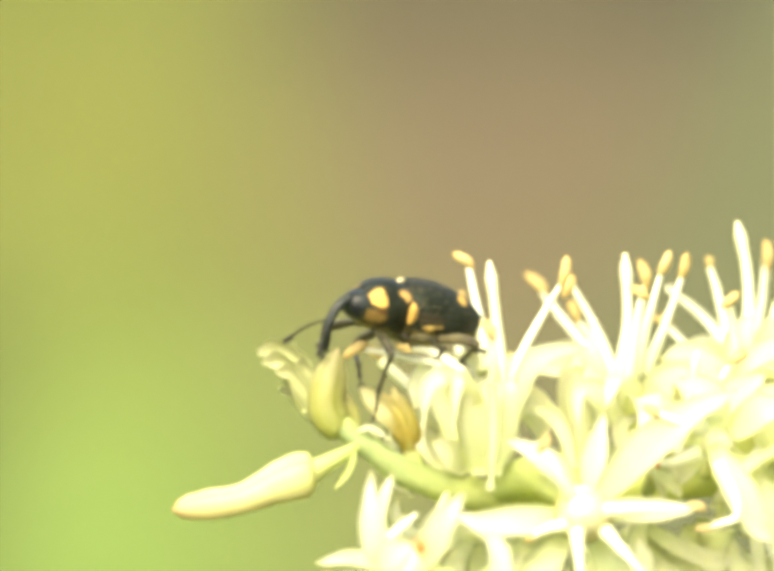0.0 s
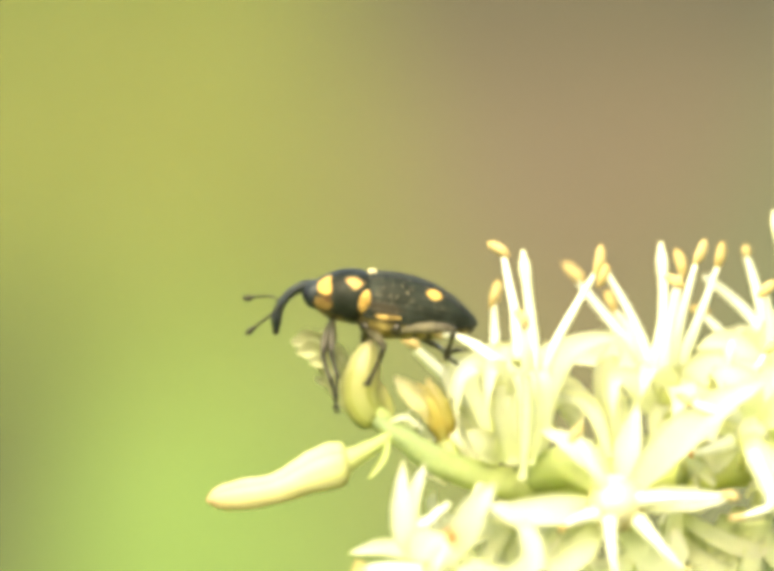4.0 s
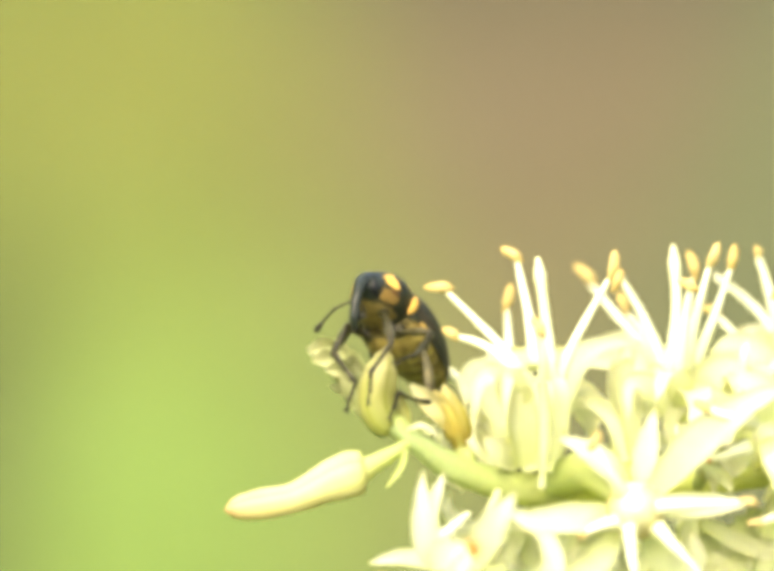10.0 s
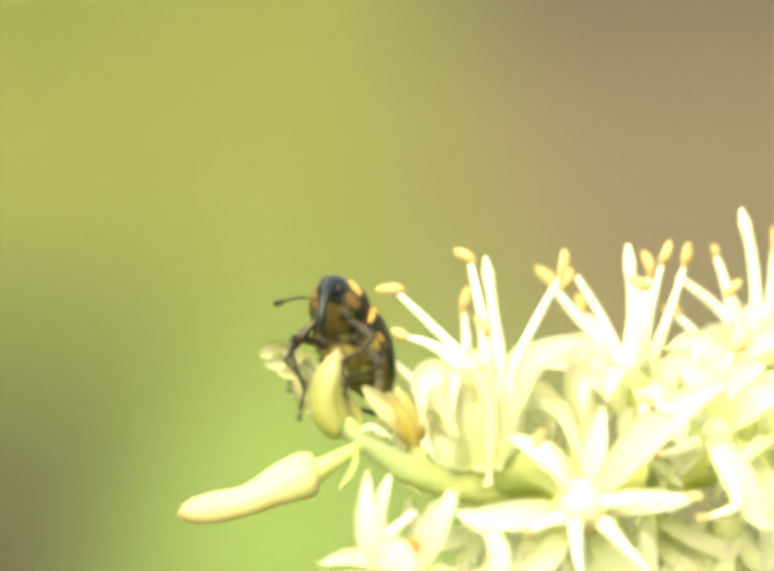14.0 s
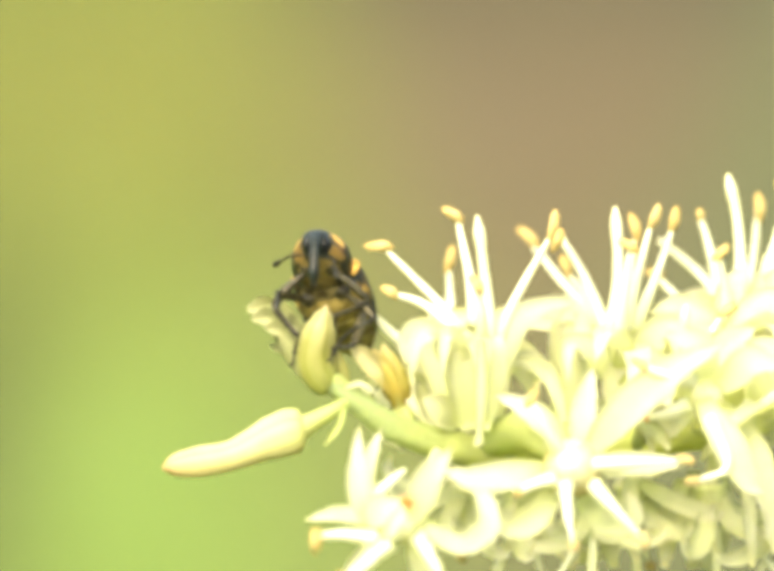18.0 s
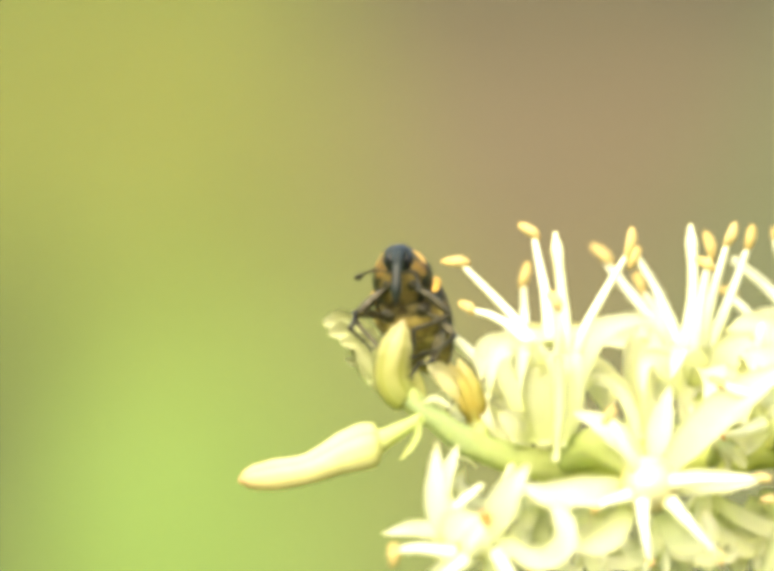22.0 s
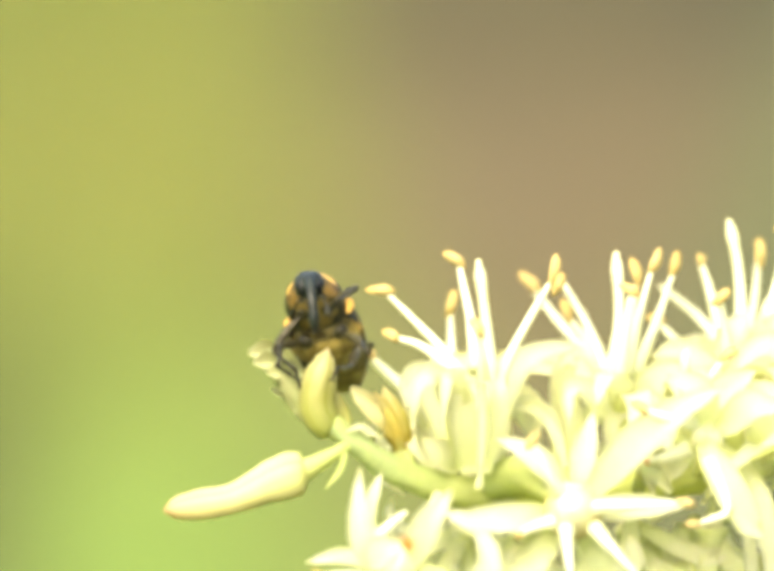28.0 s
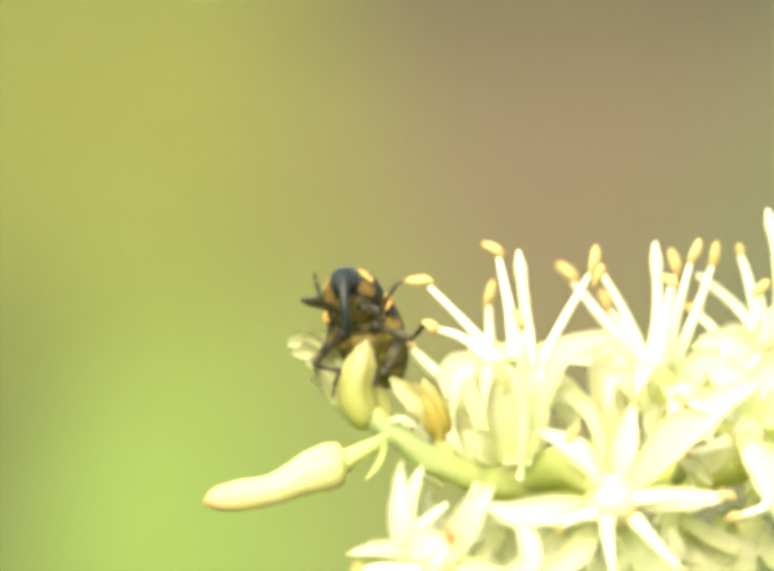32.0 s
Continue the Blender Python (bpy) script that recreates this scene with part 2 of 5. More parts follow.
PALE_PLATE = spotted("pale_plate", (0.55, 0.47, 0.22), [], 0.5, 0.2)
SHELL = spotted("dark_shell", (0.008, 0.011, 0.008), [], 0.36, 0.2, 0.12, gloss=0.16)
EYE = spotted("eye", (0.005, 0.006, 0.006), [], 0.35, 0.3, 0.1)
LEG = spotted("leg_shell", (0.013, 0.012, 0.004), [], 0.32, 0.3, 0.0, gloss=0.35)
FORE_THIGH = spotted("fore_thigh_shell", (0.019, 0.017, 0.006), [], 0.32, 0.3, gloss=0.35, mottle=0.7)
MID_THIGH = spotted("mid_thigh_shell", (0.030, 0.026, 0.009), [], 0.45, 0.3, gloss=0.3, mottle=0.7)
HIND_THIGH = spotted("hind_thigh_shell", (0.052, 0.045, 0.018), [], 0.45, 0.3, gloss=0.25, mottle=0.7)
PATCH = spotted("orange_plate", (0.27, 0.165, 0.032), [], 0.5, 0.3)
OCHRE = spotted("ochre_plate", (0.30, 0.20, 0.045), [], 0.5, 0.3, mottle=0.7)
LIMB = spotted("limb_shell", (0.009, 0.009, 0.0045), [], 0.4, 0.2, 0.0, gloss=0.14)


def ground_material():
    m, t, p = material("lawn_and_soil")
    tc = t.nodes.new("ShaderNodeTexCoord")
    sep = t.nodes.new("ShaderNodeSeparateXYZ")
    t.links.new(tc.outputs["Object"], sep.inputs[0])
    big = node(t, "ShaderNodeTexNoise", Scale=0.9, Detail=2.0)
    fine = node(t, "ShaderNodeTexNoise", Scale=40.0, Detail=4.0)
    for n in (big, fine):
        t.links.new(tc.outputs["Object"], n.inputs["Vector"])
    # lush grass in front, drier behind
    far = t.nodes.new("ShaderNodeMapRange")
    far.inputs[1].default_value, far.inputs[2].default_value = 3.1, 4.3
    t.links.new(sep.outputs[1], far.inputs[0])
    grass = mixed(t, far.outputs[0], (0.105, 0.154, 0.028), (0.105, 0.113, 0.020))
    # bare earth on one side: its edge runs slantwise across the lawn
    edge = t.nodes.new("ShaderNodeMath")
    edge.operation = "MULTIPLY_ADD"
    edge.inputs[1].default_value = 0.03
    t.links.new(sep.outputs[1], edge.inputs[0])
    t.links.new(sep.outputs[0], edge.inputs[2])
    wob = t.nodes.new("ShaderNodeMath")
    wob.operation = "MULTIPLY_ADD"
    wob.inputs[1].default_value = 0.12
    t.links.new(big.outputs[0], wob.inputs[0])
    t.links.new(edge.outputs[0], wob.inputs[2])
    soil = t.nodes.new("ShaderNodeMapRange")
    soil.inputs[1].default_value, soil.inputs[2].default_value = 0.025, 0.345
    t.links.new(wob.outputs[0], soil.inputs[0])
    back = t.nodes.new("ShaderNodeMapRange")
    back.inputs[1].default_value, back.inputs[2].default_value = 0.60, 0.90
    t.links.new(wob.outputs[0], back.inputs[0])
    earth = mixed(t, far.outputs[0], (0.083, 0.076, 0.026), (0.081, 0.065, 0.030))
    earth = mixed(t, back.outputs[0], earth, (0.061, 0.052, 0.027))
    colour = mixed(t, soil.outputs[0], grass, earth)
    # shade over the earth far off, put into its colour
    far_shade = t.nodes.new("ShaderNodeMapRange")
    far_shade.inputs[1].default_value, far_shade.inputs[2].default_value = 4.5, 5.7
    t.links.new(sep.outputs[1], far_shade.inputs[0])
    both = t.nodes.new("ShaderNodeMath")
    both.operation = "MULTIPLY"
    t.links.new(far_shade.outputs[0], both.inputs[0])
    t.links.new(soil.outputs[0], both.inputs[1])
    colour = mixed(t, both.outputs[0], colour, mixed(t, 1.0, colour, (0.62, 0.68, 0.6), "MULTIPLY"))
    # the bed ends some metres off, and the lawn is patchy
    end = t.nodes.new("ShaderNodeMapRange")
    end.inputs[1].default_value, end.inputs[2].default_value = 1.9, 2.7
    t.links.new(wob.outputs[0], end.inputs[0])
    rear = t.nodes.new("ShaderNodeMapRange")
    rear.inputs[1].default_value, rear.inputs[2].default_value = -1.2, -2.4
    t.links.new(sep.outputs[1], rear.inputs[0])
    colour = mixed(t, end.outputs[0], colour, (0.090, 0.118, 0.024))
    colour = mixed(t, rear.outputs[0], colour, (0.088, 0.122, 0.025))
    def fade(source, a, b):
        m = t.nodes.new("ShaderNodeMapRange")
        m.inputs[1].default_value, m.inputs[2].default_value = a, b
        t.links.new(source, m.inputs[0])
        return m.outputs[0]

    def product(*masks):
        result = masks[0]
        for mask in masks[1:]:
            mul = t.nodes.new("ShaderNodeMath")
            mul.operation = "MULTIPLY"
            t.links.new(result, mul.inputs[0])
            t.links.new(mask, mul.inputs[1])
            result = mul.outputs[0]
        return result

    x, y = sep.outputs[0], sep.outputs[1]
    # a patch of the lawn with a much darker colour
    dark_patch = product(fade(x, -0.20, -0.37), fade(x, -1.5, -0.9), fade(y, 4.3, 3.1), fade(y, 1.2, 2.0))
    colour = mixed(t, dark_patch, colour, (0.034, 0.031, 0.012))
    # thinner grass past the earth's near corner, its colour darkened for lens vignetting
    slant = t.nodes.new("ShaderNodeMath")
    slant.operation = "MULTIPLY_ADD"
    slant.inputs[1].default_value = -0.2
    t.links.new(sep.outputs[1], slant.inputs[0])
    t.links.new(sep.outputs[0], slant.inputs[2])
    corner = product(fade(slant.outputs[0], -0.52, -0.34), fade(x, 2.2, 1.4), fade(y, 1.2, 2.2))
    colour = mixed(t, corner, colour, (0.067, 0.074, 0.028))
    patchy = node(t, "ShaderNodeTexNoise", Scale=2.2, Detail=3.0)
    t.links.new(tc.outputs["Object"], patchy.inputs["Vector"])
    colour = mixed(t, 0.5, colour, ramp(t, patchy.outputs[0], [(0.3, (0.80, 0.78, 0.72)), (0.7, (1.0, 1.0, 1.0))]), "MULTIPLY")
    colour = mixed(t, 0.4, colour, ramp(t, fine.outputs[0], [(0.3, (0.55, 0.55, 0.5)), (0.7, (1, 1, 1))]), "MULTIPLY")
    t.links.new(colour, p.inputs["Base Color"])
    p.inputs["Roughness"].default_value = 0.95
    p.inputs["Specular IOR Level"].default_value = 0.1
    bumped(t, p, fine.outputs[0], 0.5, 0.02)
    return m


# ---- mesh helpers ----
def smooth_line(points, steps):
    """Points along a smooth curve through the given ones."""
    p = [Vector(q) for q in points]
    p = [p[0] * 2 - p[1]] + p + [p[-1] * 2 - p[-2]]
    n = len(p) - 3
    out = []
    for k in range(steps + 1):
        s = k / steps * n
        i = min(int(s), n - 1)
        f = s - i
        a, b, c, d = p[i : i + 4]
        out.append(0.5 * ((2 * b) + (c - a) * f + (2 * a - 5 * b + 4 * c - d) * f * f + (3 * b - a - 3 * c + d) * f ** 3))
    return out


def value_at(values, f):
    s = f * (len(values) - 1)
    i = min(int(s), len(values) - 2)
    e = s - i
    e = e * e * (3 - 2 * e)
    return values[i] * (1 - e) + values[i + 1] * e


def mesh_of(name, verts, faces, mat, along=None, across=None):
    me = bpy.data.meshes.new(name)
    me.from_pydata([Vector(v) * MM for v in verts], [], faces)
    for key, values in (("along", along), ("across", across)):
        if values:
            me.attributes.new(key, "FLOAT", "POINT").data.foreach_set("value", values)
    me.polygons.foreach_set("use_smooth", [True] * len(me.polygons))
    me.materials.append(mat)
    me.update()
    return me


def tube(points, radii, seg=10, steps=None, flat=1.0, wobble=0.0, ridges=0):
    """A round, tapering, bent body: vertices, faces, along and across."""
    line = smooth_line(points, steps or 4 * (len(points) - 1) + 2)
    n = len(line)
    verts, faces, along, across = [], [], [], []
    side = None
    for k, q in enumerate(line):
        d = (line[min(k + 1, n - 1)] - line[max(k - 1, 0)]).normalized()
        if side is None:
            side = d.orthogonal().normalized()
        side = (side - d * side.dot(d)).normalized()
        up = d.cross(side)
        r = value_at(radii, k / (n - 1))
        for j in range(seg):
            a = 2 * math.pi * j / seg
            rr = r * (1 + wobble * noise.noise(q * 0.9 + Vector((j, 0, 0)))) * (1 + (0.09 * math.cos(ridges * a) if ridges else 0))
            verts.append(q + side * math.cos(a) * rr + up * math.sin(a) * rr * flat)
            along.append(k / (n - 1))
            across.append(j / seg)
    for k in range(n - 1):
        for j in range(seg):
            j2 = (j + 1) % seg
            faces.append((k * seg + j, k * seg + j2, (k + 1) * seg + j2, (k + 1) * seg + j))
    for ring, q, f in ((0, line[0], 0.0), (n - 1, line[-1], 1.0)):
        verts.append(q)
        along.append(f)
        across.append(0.5)
        c = len(verts) - 1
        for j in range(seg):
            tri = (ring * seg + j, ring * seg + (j + 1) % seg, c)
            faces.append(tri if ring else tri[::-1])
    return verts, faces, along, across


def ribbon(points, widths, cup=0.25, thick=0.12, face=None, steps=None, ripple=0.06):
    """A petal: a bent strip with a hollowed cross-section and a real thickness. face: the way its inner side looks."""
    line = smooth_line(points, steps or 4 * (len(points) - 1) + 4)
    n, wide = len(line), 6
    verts, along, across, faces = [], [], [], []
    face = Vector(face or (0, -1, 0.2)).normalized()
    for layer in (0, 1):
        for k, q in enumerate(line):
            d = (line[min(k + 1, n - 1)] - line[max(k - 1, 0)]).normalized()
            side = d.cross(face)
            side = side.normalized() if side.length > 0.05 else d.orthogonal().normalized()
            up = side.cross(d)
            w = value_at(widths, k / (n - 1)) / 2
            for j in range(wide + 1):
                s = 2 * j / wide - 1
                lift = cup * w * s * s + ripple * w * math.sin(7 * k / n + 3 * s)
                edge = 1 - 0.7 * abs(s) ** 3
                verts.append(q + side * w * s + up * (lift - layer * thick * edge))
                along.append(k / (n - 1))
                across.append(s)
    size = n * (wide + 1)
    for k in range(n - 1):
        for j in range(wide):
            a = k * (wide + 1) + j
            faces.append((a, a + 1, a + wide + 2, a + wide + 1))
            faces.append((size + a, size + a + wide + 1, size + a + wide + 2, size + a + 1))
    rim = [k * (wide + 1) for k in range(n)] + [(n - 1) * (wide + 1) + j for j in range(1, wide + 1)]
    rim += [k * (wide + 1) + wide for k in range(n - 2, -1, -1)] + list(range(wide - 1, 0, -1))
    for a, b in zip(rim, rim[1:] + rim[:1]):
        faces.append((a, a + size, b + size, b))
    return verts, faces, along, across


def part(name, shape, mat, parent, label=""):
    verts, faces, *lines = shape
    ob = new(name, mesh_of(name, verts, faces, mat, *lines))
    ob.parent = parent
    if label:
        ob["label"] = label
    return ob


# ---- ground ----
def ground():
    n, verts, faces = 40, [], []
    reach = [-400, -100, -30, -12] + [-6 + 0.5 * k for k in range(33)] + [20, 60, 150, 400]
    for y in reach:
        for x in reach:
            verts.append((x * 1000, y * 1000, 30 * noise.noise(Vector((x * 0.8, y * 0.8, 0))) if abs(x) < 12 and abs(y) < 14 else 0))
    w = len(reach)
    for i in range(w - 1):
        for j in range(w - 1):
            faces.append((i * w + j, i * w + j + 1, (i + 1) * w + j + 1, (i + 1) * w + j))
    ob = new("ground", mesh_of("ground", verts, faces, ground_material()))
    return tagged(ob, "sunlit green lawn with a patch of bare brown earth", "ground", kind="structure")


ground()


def grass():
    """Short blades over the lawn in front of the bare earth."""
    rng = random.Random(3)
    verts, faces, along = [], [], []
    for k in range(36000):
        x, y = rng.uniform(-4.5, 0.05), rng.uniform(-3.5, 8.0)
        if rng.random() > 0.25 - 1.2 * x:
            continue
        a, tall, wide = rng.uniform(0, 6.28), rng.uniform(25, 60), rng.uniform(2, 4)
        lean = Vector((math.cos(a), math.sin(a), 0)) * rng.uniform(5, 30)
        side = Vector((-math.sin(a), math.cos(a), 0)) * wide
        root = Vector((x * 1000, y * 1000, -12))
        n = len(verts)
        verts += [root - side, root + side, root + lean * 0.35 + side * 0.8 + Vector((0, 0, tall * 0.6)), root + lean * 0.35 - side * 0.8 + Vector((0, 0, tall * 0.6)), root + lean + Vector((0, 0, tall))]
        along += [0.0, 0.0, 0.5, 0.5, 1.0]
        faces += [(n, n + 1, n + 2, n + 3), (n + 3, n + 2, n + 4)]
    blades = plant("grass_blade", [(0.0, (0.08, 0.11, 0.02)), (1.0, (0.095, 0.13, 0.025))], 0.3, 0.6, 300.0)
    ob = new("grass", mesh_of("grass", verts, faces, blades, along))
    return tagged(ob, "short green grass blades on the lawn", "grass", kind="stuff")


grass()

# ---- the flower spray ----
spray = new("flower_spike")
spray.matrix_world = SPRAY
tagged(spray, "arching spike of cream-white flowers with buds at its tip", "flower spike")

INV = SPRAY.inverted()


def from_world(x, y, z):
    return tuple(INV @ Vector((x, y, z)) * 1000)


AXIS = [(0.3, -1.2, -6.15), (1.9, -1.8, -7.25), (3.9, -1.7, -8.7), (6.9, -1.2, -9.75), (9.2, -1.0, -10.15), (13.0, 0.0, -9.8), (19.2, 2.0, -9.5), (24.7, 3.0, -9.1), (31.7, 5.0, -9.3)]
part("stalk", tube(AXIS + [from_world(0.075, 0.015, 0.93), from_world(0.105, 0.025, 0.8), from_world(0.115, 0.03, 0.4), from_world(0.12, 0.03, -0.02)],
     [0.55, 0.72, 0.86, 0.98, 1.1, 1.2, 1.2, 1.3, 1.6, 2.2, 3.0, 3.6], 20, 140, wobble=0.12), STALK, spray)



def stalk_fuzz():
    """Short pale scales and hairs that stand off the stalk's young end."""
    rng = random.Random(8)
    line = smooth_line(AXIS[:6], 200)
    verts, faces, along = [], [], []
    for k in range(2600):
        i = rng.randrange(2, 198)
        d = (line[i + 1] - line[i - 1]).normalized()
        a = rng.uniform(0, 6.28)
        out = (d.orthogonal().normalized() * math.cos(a) + d.cross(d.orthogonal().normalized()) * math.sin(a))
        root = line[i] + out * (0.5 + 0.62 * min(1.0, i / 150)) * 0.97
        tip = root + out * rng.uniform(0.08, 0.26) + d * rng.uniform(-0.2, 0.2)
        side = d.cross(out) * rng.uniform(0.02, 0.06)
        n = len(verts)
        verts += [root - side, root + side, root * 0.4 + tip * 0.6 + side * 0.7, root * 0.4 + tip * 0.6 - side * 0.7, tip]
        along += [0.0, 0.0, 0.5, 0.5, 1.0]
        faces += [(n, n + 1, n + 2, n + 3), (n + 3, n + 2, n + 4)]
    return tagged(part("stalk_fuzz", (verts, faces, along), PEDICEL, spray), "short pale green hairs on the stalk", kind="stuff")


stalk_fuzz()
GAP = random.Random(5)


def near_axis(p):
    line = smooth_line(AXIS, 60)
    return min(line, key=lambda q: (q - Vector(p)).length + abs((q - Vector(p)).x) * 0.5)


def anther_at(a, b, flower, mat=None):
    a, b = Vector(a), Vector(b)
    fat = min(0.37, 0.16 + 0.14 * (b - a).length)
    mid = (a + b) / 2 + Vector((0.1, -0.12, 0.06))
    return part("anther", tube([a, mid, b], [fat * 0.3, fat * 0.9, fat, fat * 1.05, fat * 0.8, fat * 0.3], 8, 12, flat=0.75, wobble=0.3), mat or ANTHER, flower)


def stamen(path, ends, base):
    """A filament and its anther, to be turned together."""
    thread = part("filament", tube(path, [0.52, 0.38, 0.27, 0.22, 0.16], 8), FILAMENT, base)
    return thread, anther_at(*ends, base)


def flower(centre, tepals=(), stamens=(), style=None, ovary=0.9, root=None):
    """An open flower. tepals: paths with a width; stamens: a filament's path with the anther's two ends or None; style: its path."""
    c = Vector(centre)
    r = Vector(root) if root else near_axis(c)
    base = part("flower", tube([r, r * 0.5 + c * 0.5 + Vector((0, 0, -0.1)), c], [0.32, 0.3, 0.42, ovary * 0.8], 10, 8), OVARY, spray)
    part("ovary", tube([c + (c - r).normalized() * d for d in (-0.3, 0.4, 1.1)], [ovary * 0.6, ovary, ovary * 0.8, ovary * 0.15], 12, 10, ridges=3), OVARY, base)
    for path, width in tepals:
        mid = Vector(path[len(path) // 2])
        out = (mid - c)
        face = Vector((0, -1, 0.35)) if abs(out.normalized().y) < 0.85 else Vector((0, -0.3, 1))
        part("tepal", ribbon(path, [width * 0.5, width * 0.85, width, width * 0.85, width * 0.5, width * 0.08], 0.3, 0.14, face), PETAL, base)
    for path, ends in stamens:
        part("filament", tube(path, [0.52, 0.38, 0.27, 0.22, 0.16], 8), FILAMENT, base)
        if ends:
            anther_at(*ends, base)
    if style:
        part("style", tube(style, [1.15, 0.95, 0.66, 0.46, 0.36, 0.33, 0.31, 0.30, 0.37, 0.12], 10, 26), STYLE, base)
    return base


def auto_flower(centre, axis, size, rng, stamens=6, tepals=6, recurve=1.0, broad=0.30):
    """A flower of the same kind that looks along axis."""
    c, ax = Vector(centre), Vector(axis).normalized()
    s1 = ax.orthogonal().normalized()
    s2 = ax.cross(s1)
    turn = rng.uniform(0, 6.28)
    ts, ss = [], []
    for k in range(tepals):
        a = turn + k * 2 * math.pi / tepals + rng.uniform(-0.2, 0.2)
        o = s1 * math.cos(a) + s2 * math.sin(a)
        L = size * rng.uniform(0.85, 1.1)
        b = recurve * rng.uniform(0.7, 1.15)
        ts.append(([c + o * 0.3, c + ax * L * 0.34 + o * L * 0.22, c + ax * L * 0.5 + o * L * 0.55, c + ax * L * (0.5 - 0.35 * b) + o * L * 0.85, c + ax * L * (0.35 - 0.6 * b) + o * L * (0.95 - 0.2 * b)], size * broad))
    for k in range(stamens):
        a = turn + (k + 0.5) * 2 * math.pi / max(stamens, 1) + rng.uniform(-0.25, 0.25)
        o = s1 * math.cos(a) + s2 * math.sin(a)
        L = size * rng.uniform(0.95, 1.15)
        tip = c + ax * L * 0.95 + o * L * rng.uniform(0.4, 0.7)
        d = (tip - c).normalized() * 0.5 + o * 0.7 + Vector((rng.uniform(-0.3, 0.3), 0, rng.uniform(-0.3, 0.3)))
        ss.append(([c + o * 0.3, c * 0.5 + tip * 0.5 + ax * 0.5, tip], (tip - d * 0.9, tip + d * 0.9)))
    return flower(c, ts, ss, [c, c + ax * size * 0.5, c + ax * size * 1.15 + s1 * 0.3])


# flower whose stamens stand behind the beetle
tall = flower((8.7, -1.0, -8.6), [
    ([(8.0, 0.0, -8.5), (6.9, 0.0, -5.5), (5.9, 0.0, -3.0), (4.9, 1.0, -3.5), (4.8, 1.0, -5.0)], 1.9),
    ([(8.2, -3.0, -8.6), (7.6, -4.5, -5.4), (6.6, -6.0, -3.0), (5.3, -7.0, -3.5), (5.0, -7.0, -6.0)], 1.5),
    ([(8.7, -3.0, -8.7), (8.7, -5.0, -5.4), (9.0, -6.5, -3.4), (9.2, -7.5, -5.0), (9.1, -7.5, -8.3)], 1.5),
    ([(8.4, -3.0, -8.6), (8.0, -4.5, -5.7), (7.7, -6.0, -3.6), (7.1, -6.8, -3.1), (6.8, -7.0, -6.0)], 1.4),
] + [
    ([(9.2, 0.0, -8.6), (10.3, 1.0, -5.5), (11.5, 2.0, -2.7), (13.4, 3.0, -1.4), (15.9, 4.0, -1.2)], 1.9),
    ([(9.4, 1.0, -8.8), (10.6, 2.0, -6.1), (11.9, 3.0, -4.7), (13.4, 4.0, -4.9), (14.7, 4.0, -6.1)], 0.9),
    ([(8.5, 2.0, -8.7), (8.2, 4.0, -5.5), (8.0, 6.0, -2.8), (6.7, 7.0, -2.5), (5.5, 8.0, -3.1)], 2.0),
] + [
    ([(9.4, -4.0, -8.8), (9.8, -5.2, -6.0), (10.1, -5.4, -3.8), (10.4, -4.6, -3.0)], 1.8), ([(8.5, -4.0, -8.8), (8.2, -5.2, -6.0), (8.0, -5.6, -3.8), (7.5, -5.0, -3.2)], 1.8), ([(9.9, -2.5, -8.8), (10.4, -2.8, -6.6), (10.9, -2.2, -4.5)], 1.1),
    ([(7.89, -1.50, -8.55), (6.79, -2.60, -7.62), (5.72, -3.00, -6.80)], 1.9),
], [
    ([(9.1, 1.0, -2.7), (8.9, 2.5, 0.0), (8.5, 3.5, 2.2), (8.2, 4.2, 3.8)], ((7.2, 4.2, 4.7), (8.5, 4.2, 3.8))),
    ([(7.8, 6.0, -3.1), (7.8, 8.0, -1.2), (7.7, 8.0, 1.0)], ((8.0, 8.0, 2.4), (7.5, 8.0, 0.6))),
    ([(9.3, -6.0, -3.6), (9.2, -7.5, -1.8), (8.9, -8.0, -0.4)], ((8.4, -8.2, 0.5), (9.2, -8.2, -0.7))),
] + [
    ([(10.2, -1.0, -4.2), (11.1, -0.8, -1.8), (12.5, -0.5, 0.8), (13.8, -0.3, 3.0)], ((14.0, -0.3, 4.5), (13.6, -0.3, 2.4))),
], [(9.1, -2.0, -5.4), (9.8, -2.6, -2.4), (9.5, -3.0, 0.9), (9.1, -3.2, 4.1)])

upper_stamen = stamen([(8.1, 0.0, -3.0), (7.0, 0.2, -1.4), (5.4, 0.5, 0.3), (3.7, 0.9, 2.0)], ((2.3, 0.9, 2.3), (4.1, 0.9, 2.2)), tall)
lower_stamen = stamen([(7.7, -3.0, -3.0), (6.5, -2.9, -1.7), (5.3, -2.8, -1.0), (4.2, -2.7, -0.7)], ((3.3, -2.7, -0.2), (4.3, -2.7, -0.9)), tall)
anther_at((14.36, -0.80, 3.33), (13.74, -0.80, 1.93), tall)
part("filament", tube([(2.75, 6.0, -2.0), (4.0, 6.1, -3.15), (5.2, 6.0, -4.1), (7.6, 5.4, -6.0)], [0.3, 0.36, 0.4, 0.45], 8, 14), FILAMENT, tall)
anther_at((1.9, 6.0, -1.35), (3.0, 6.0, -2.0), tall)
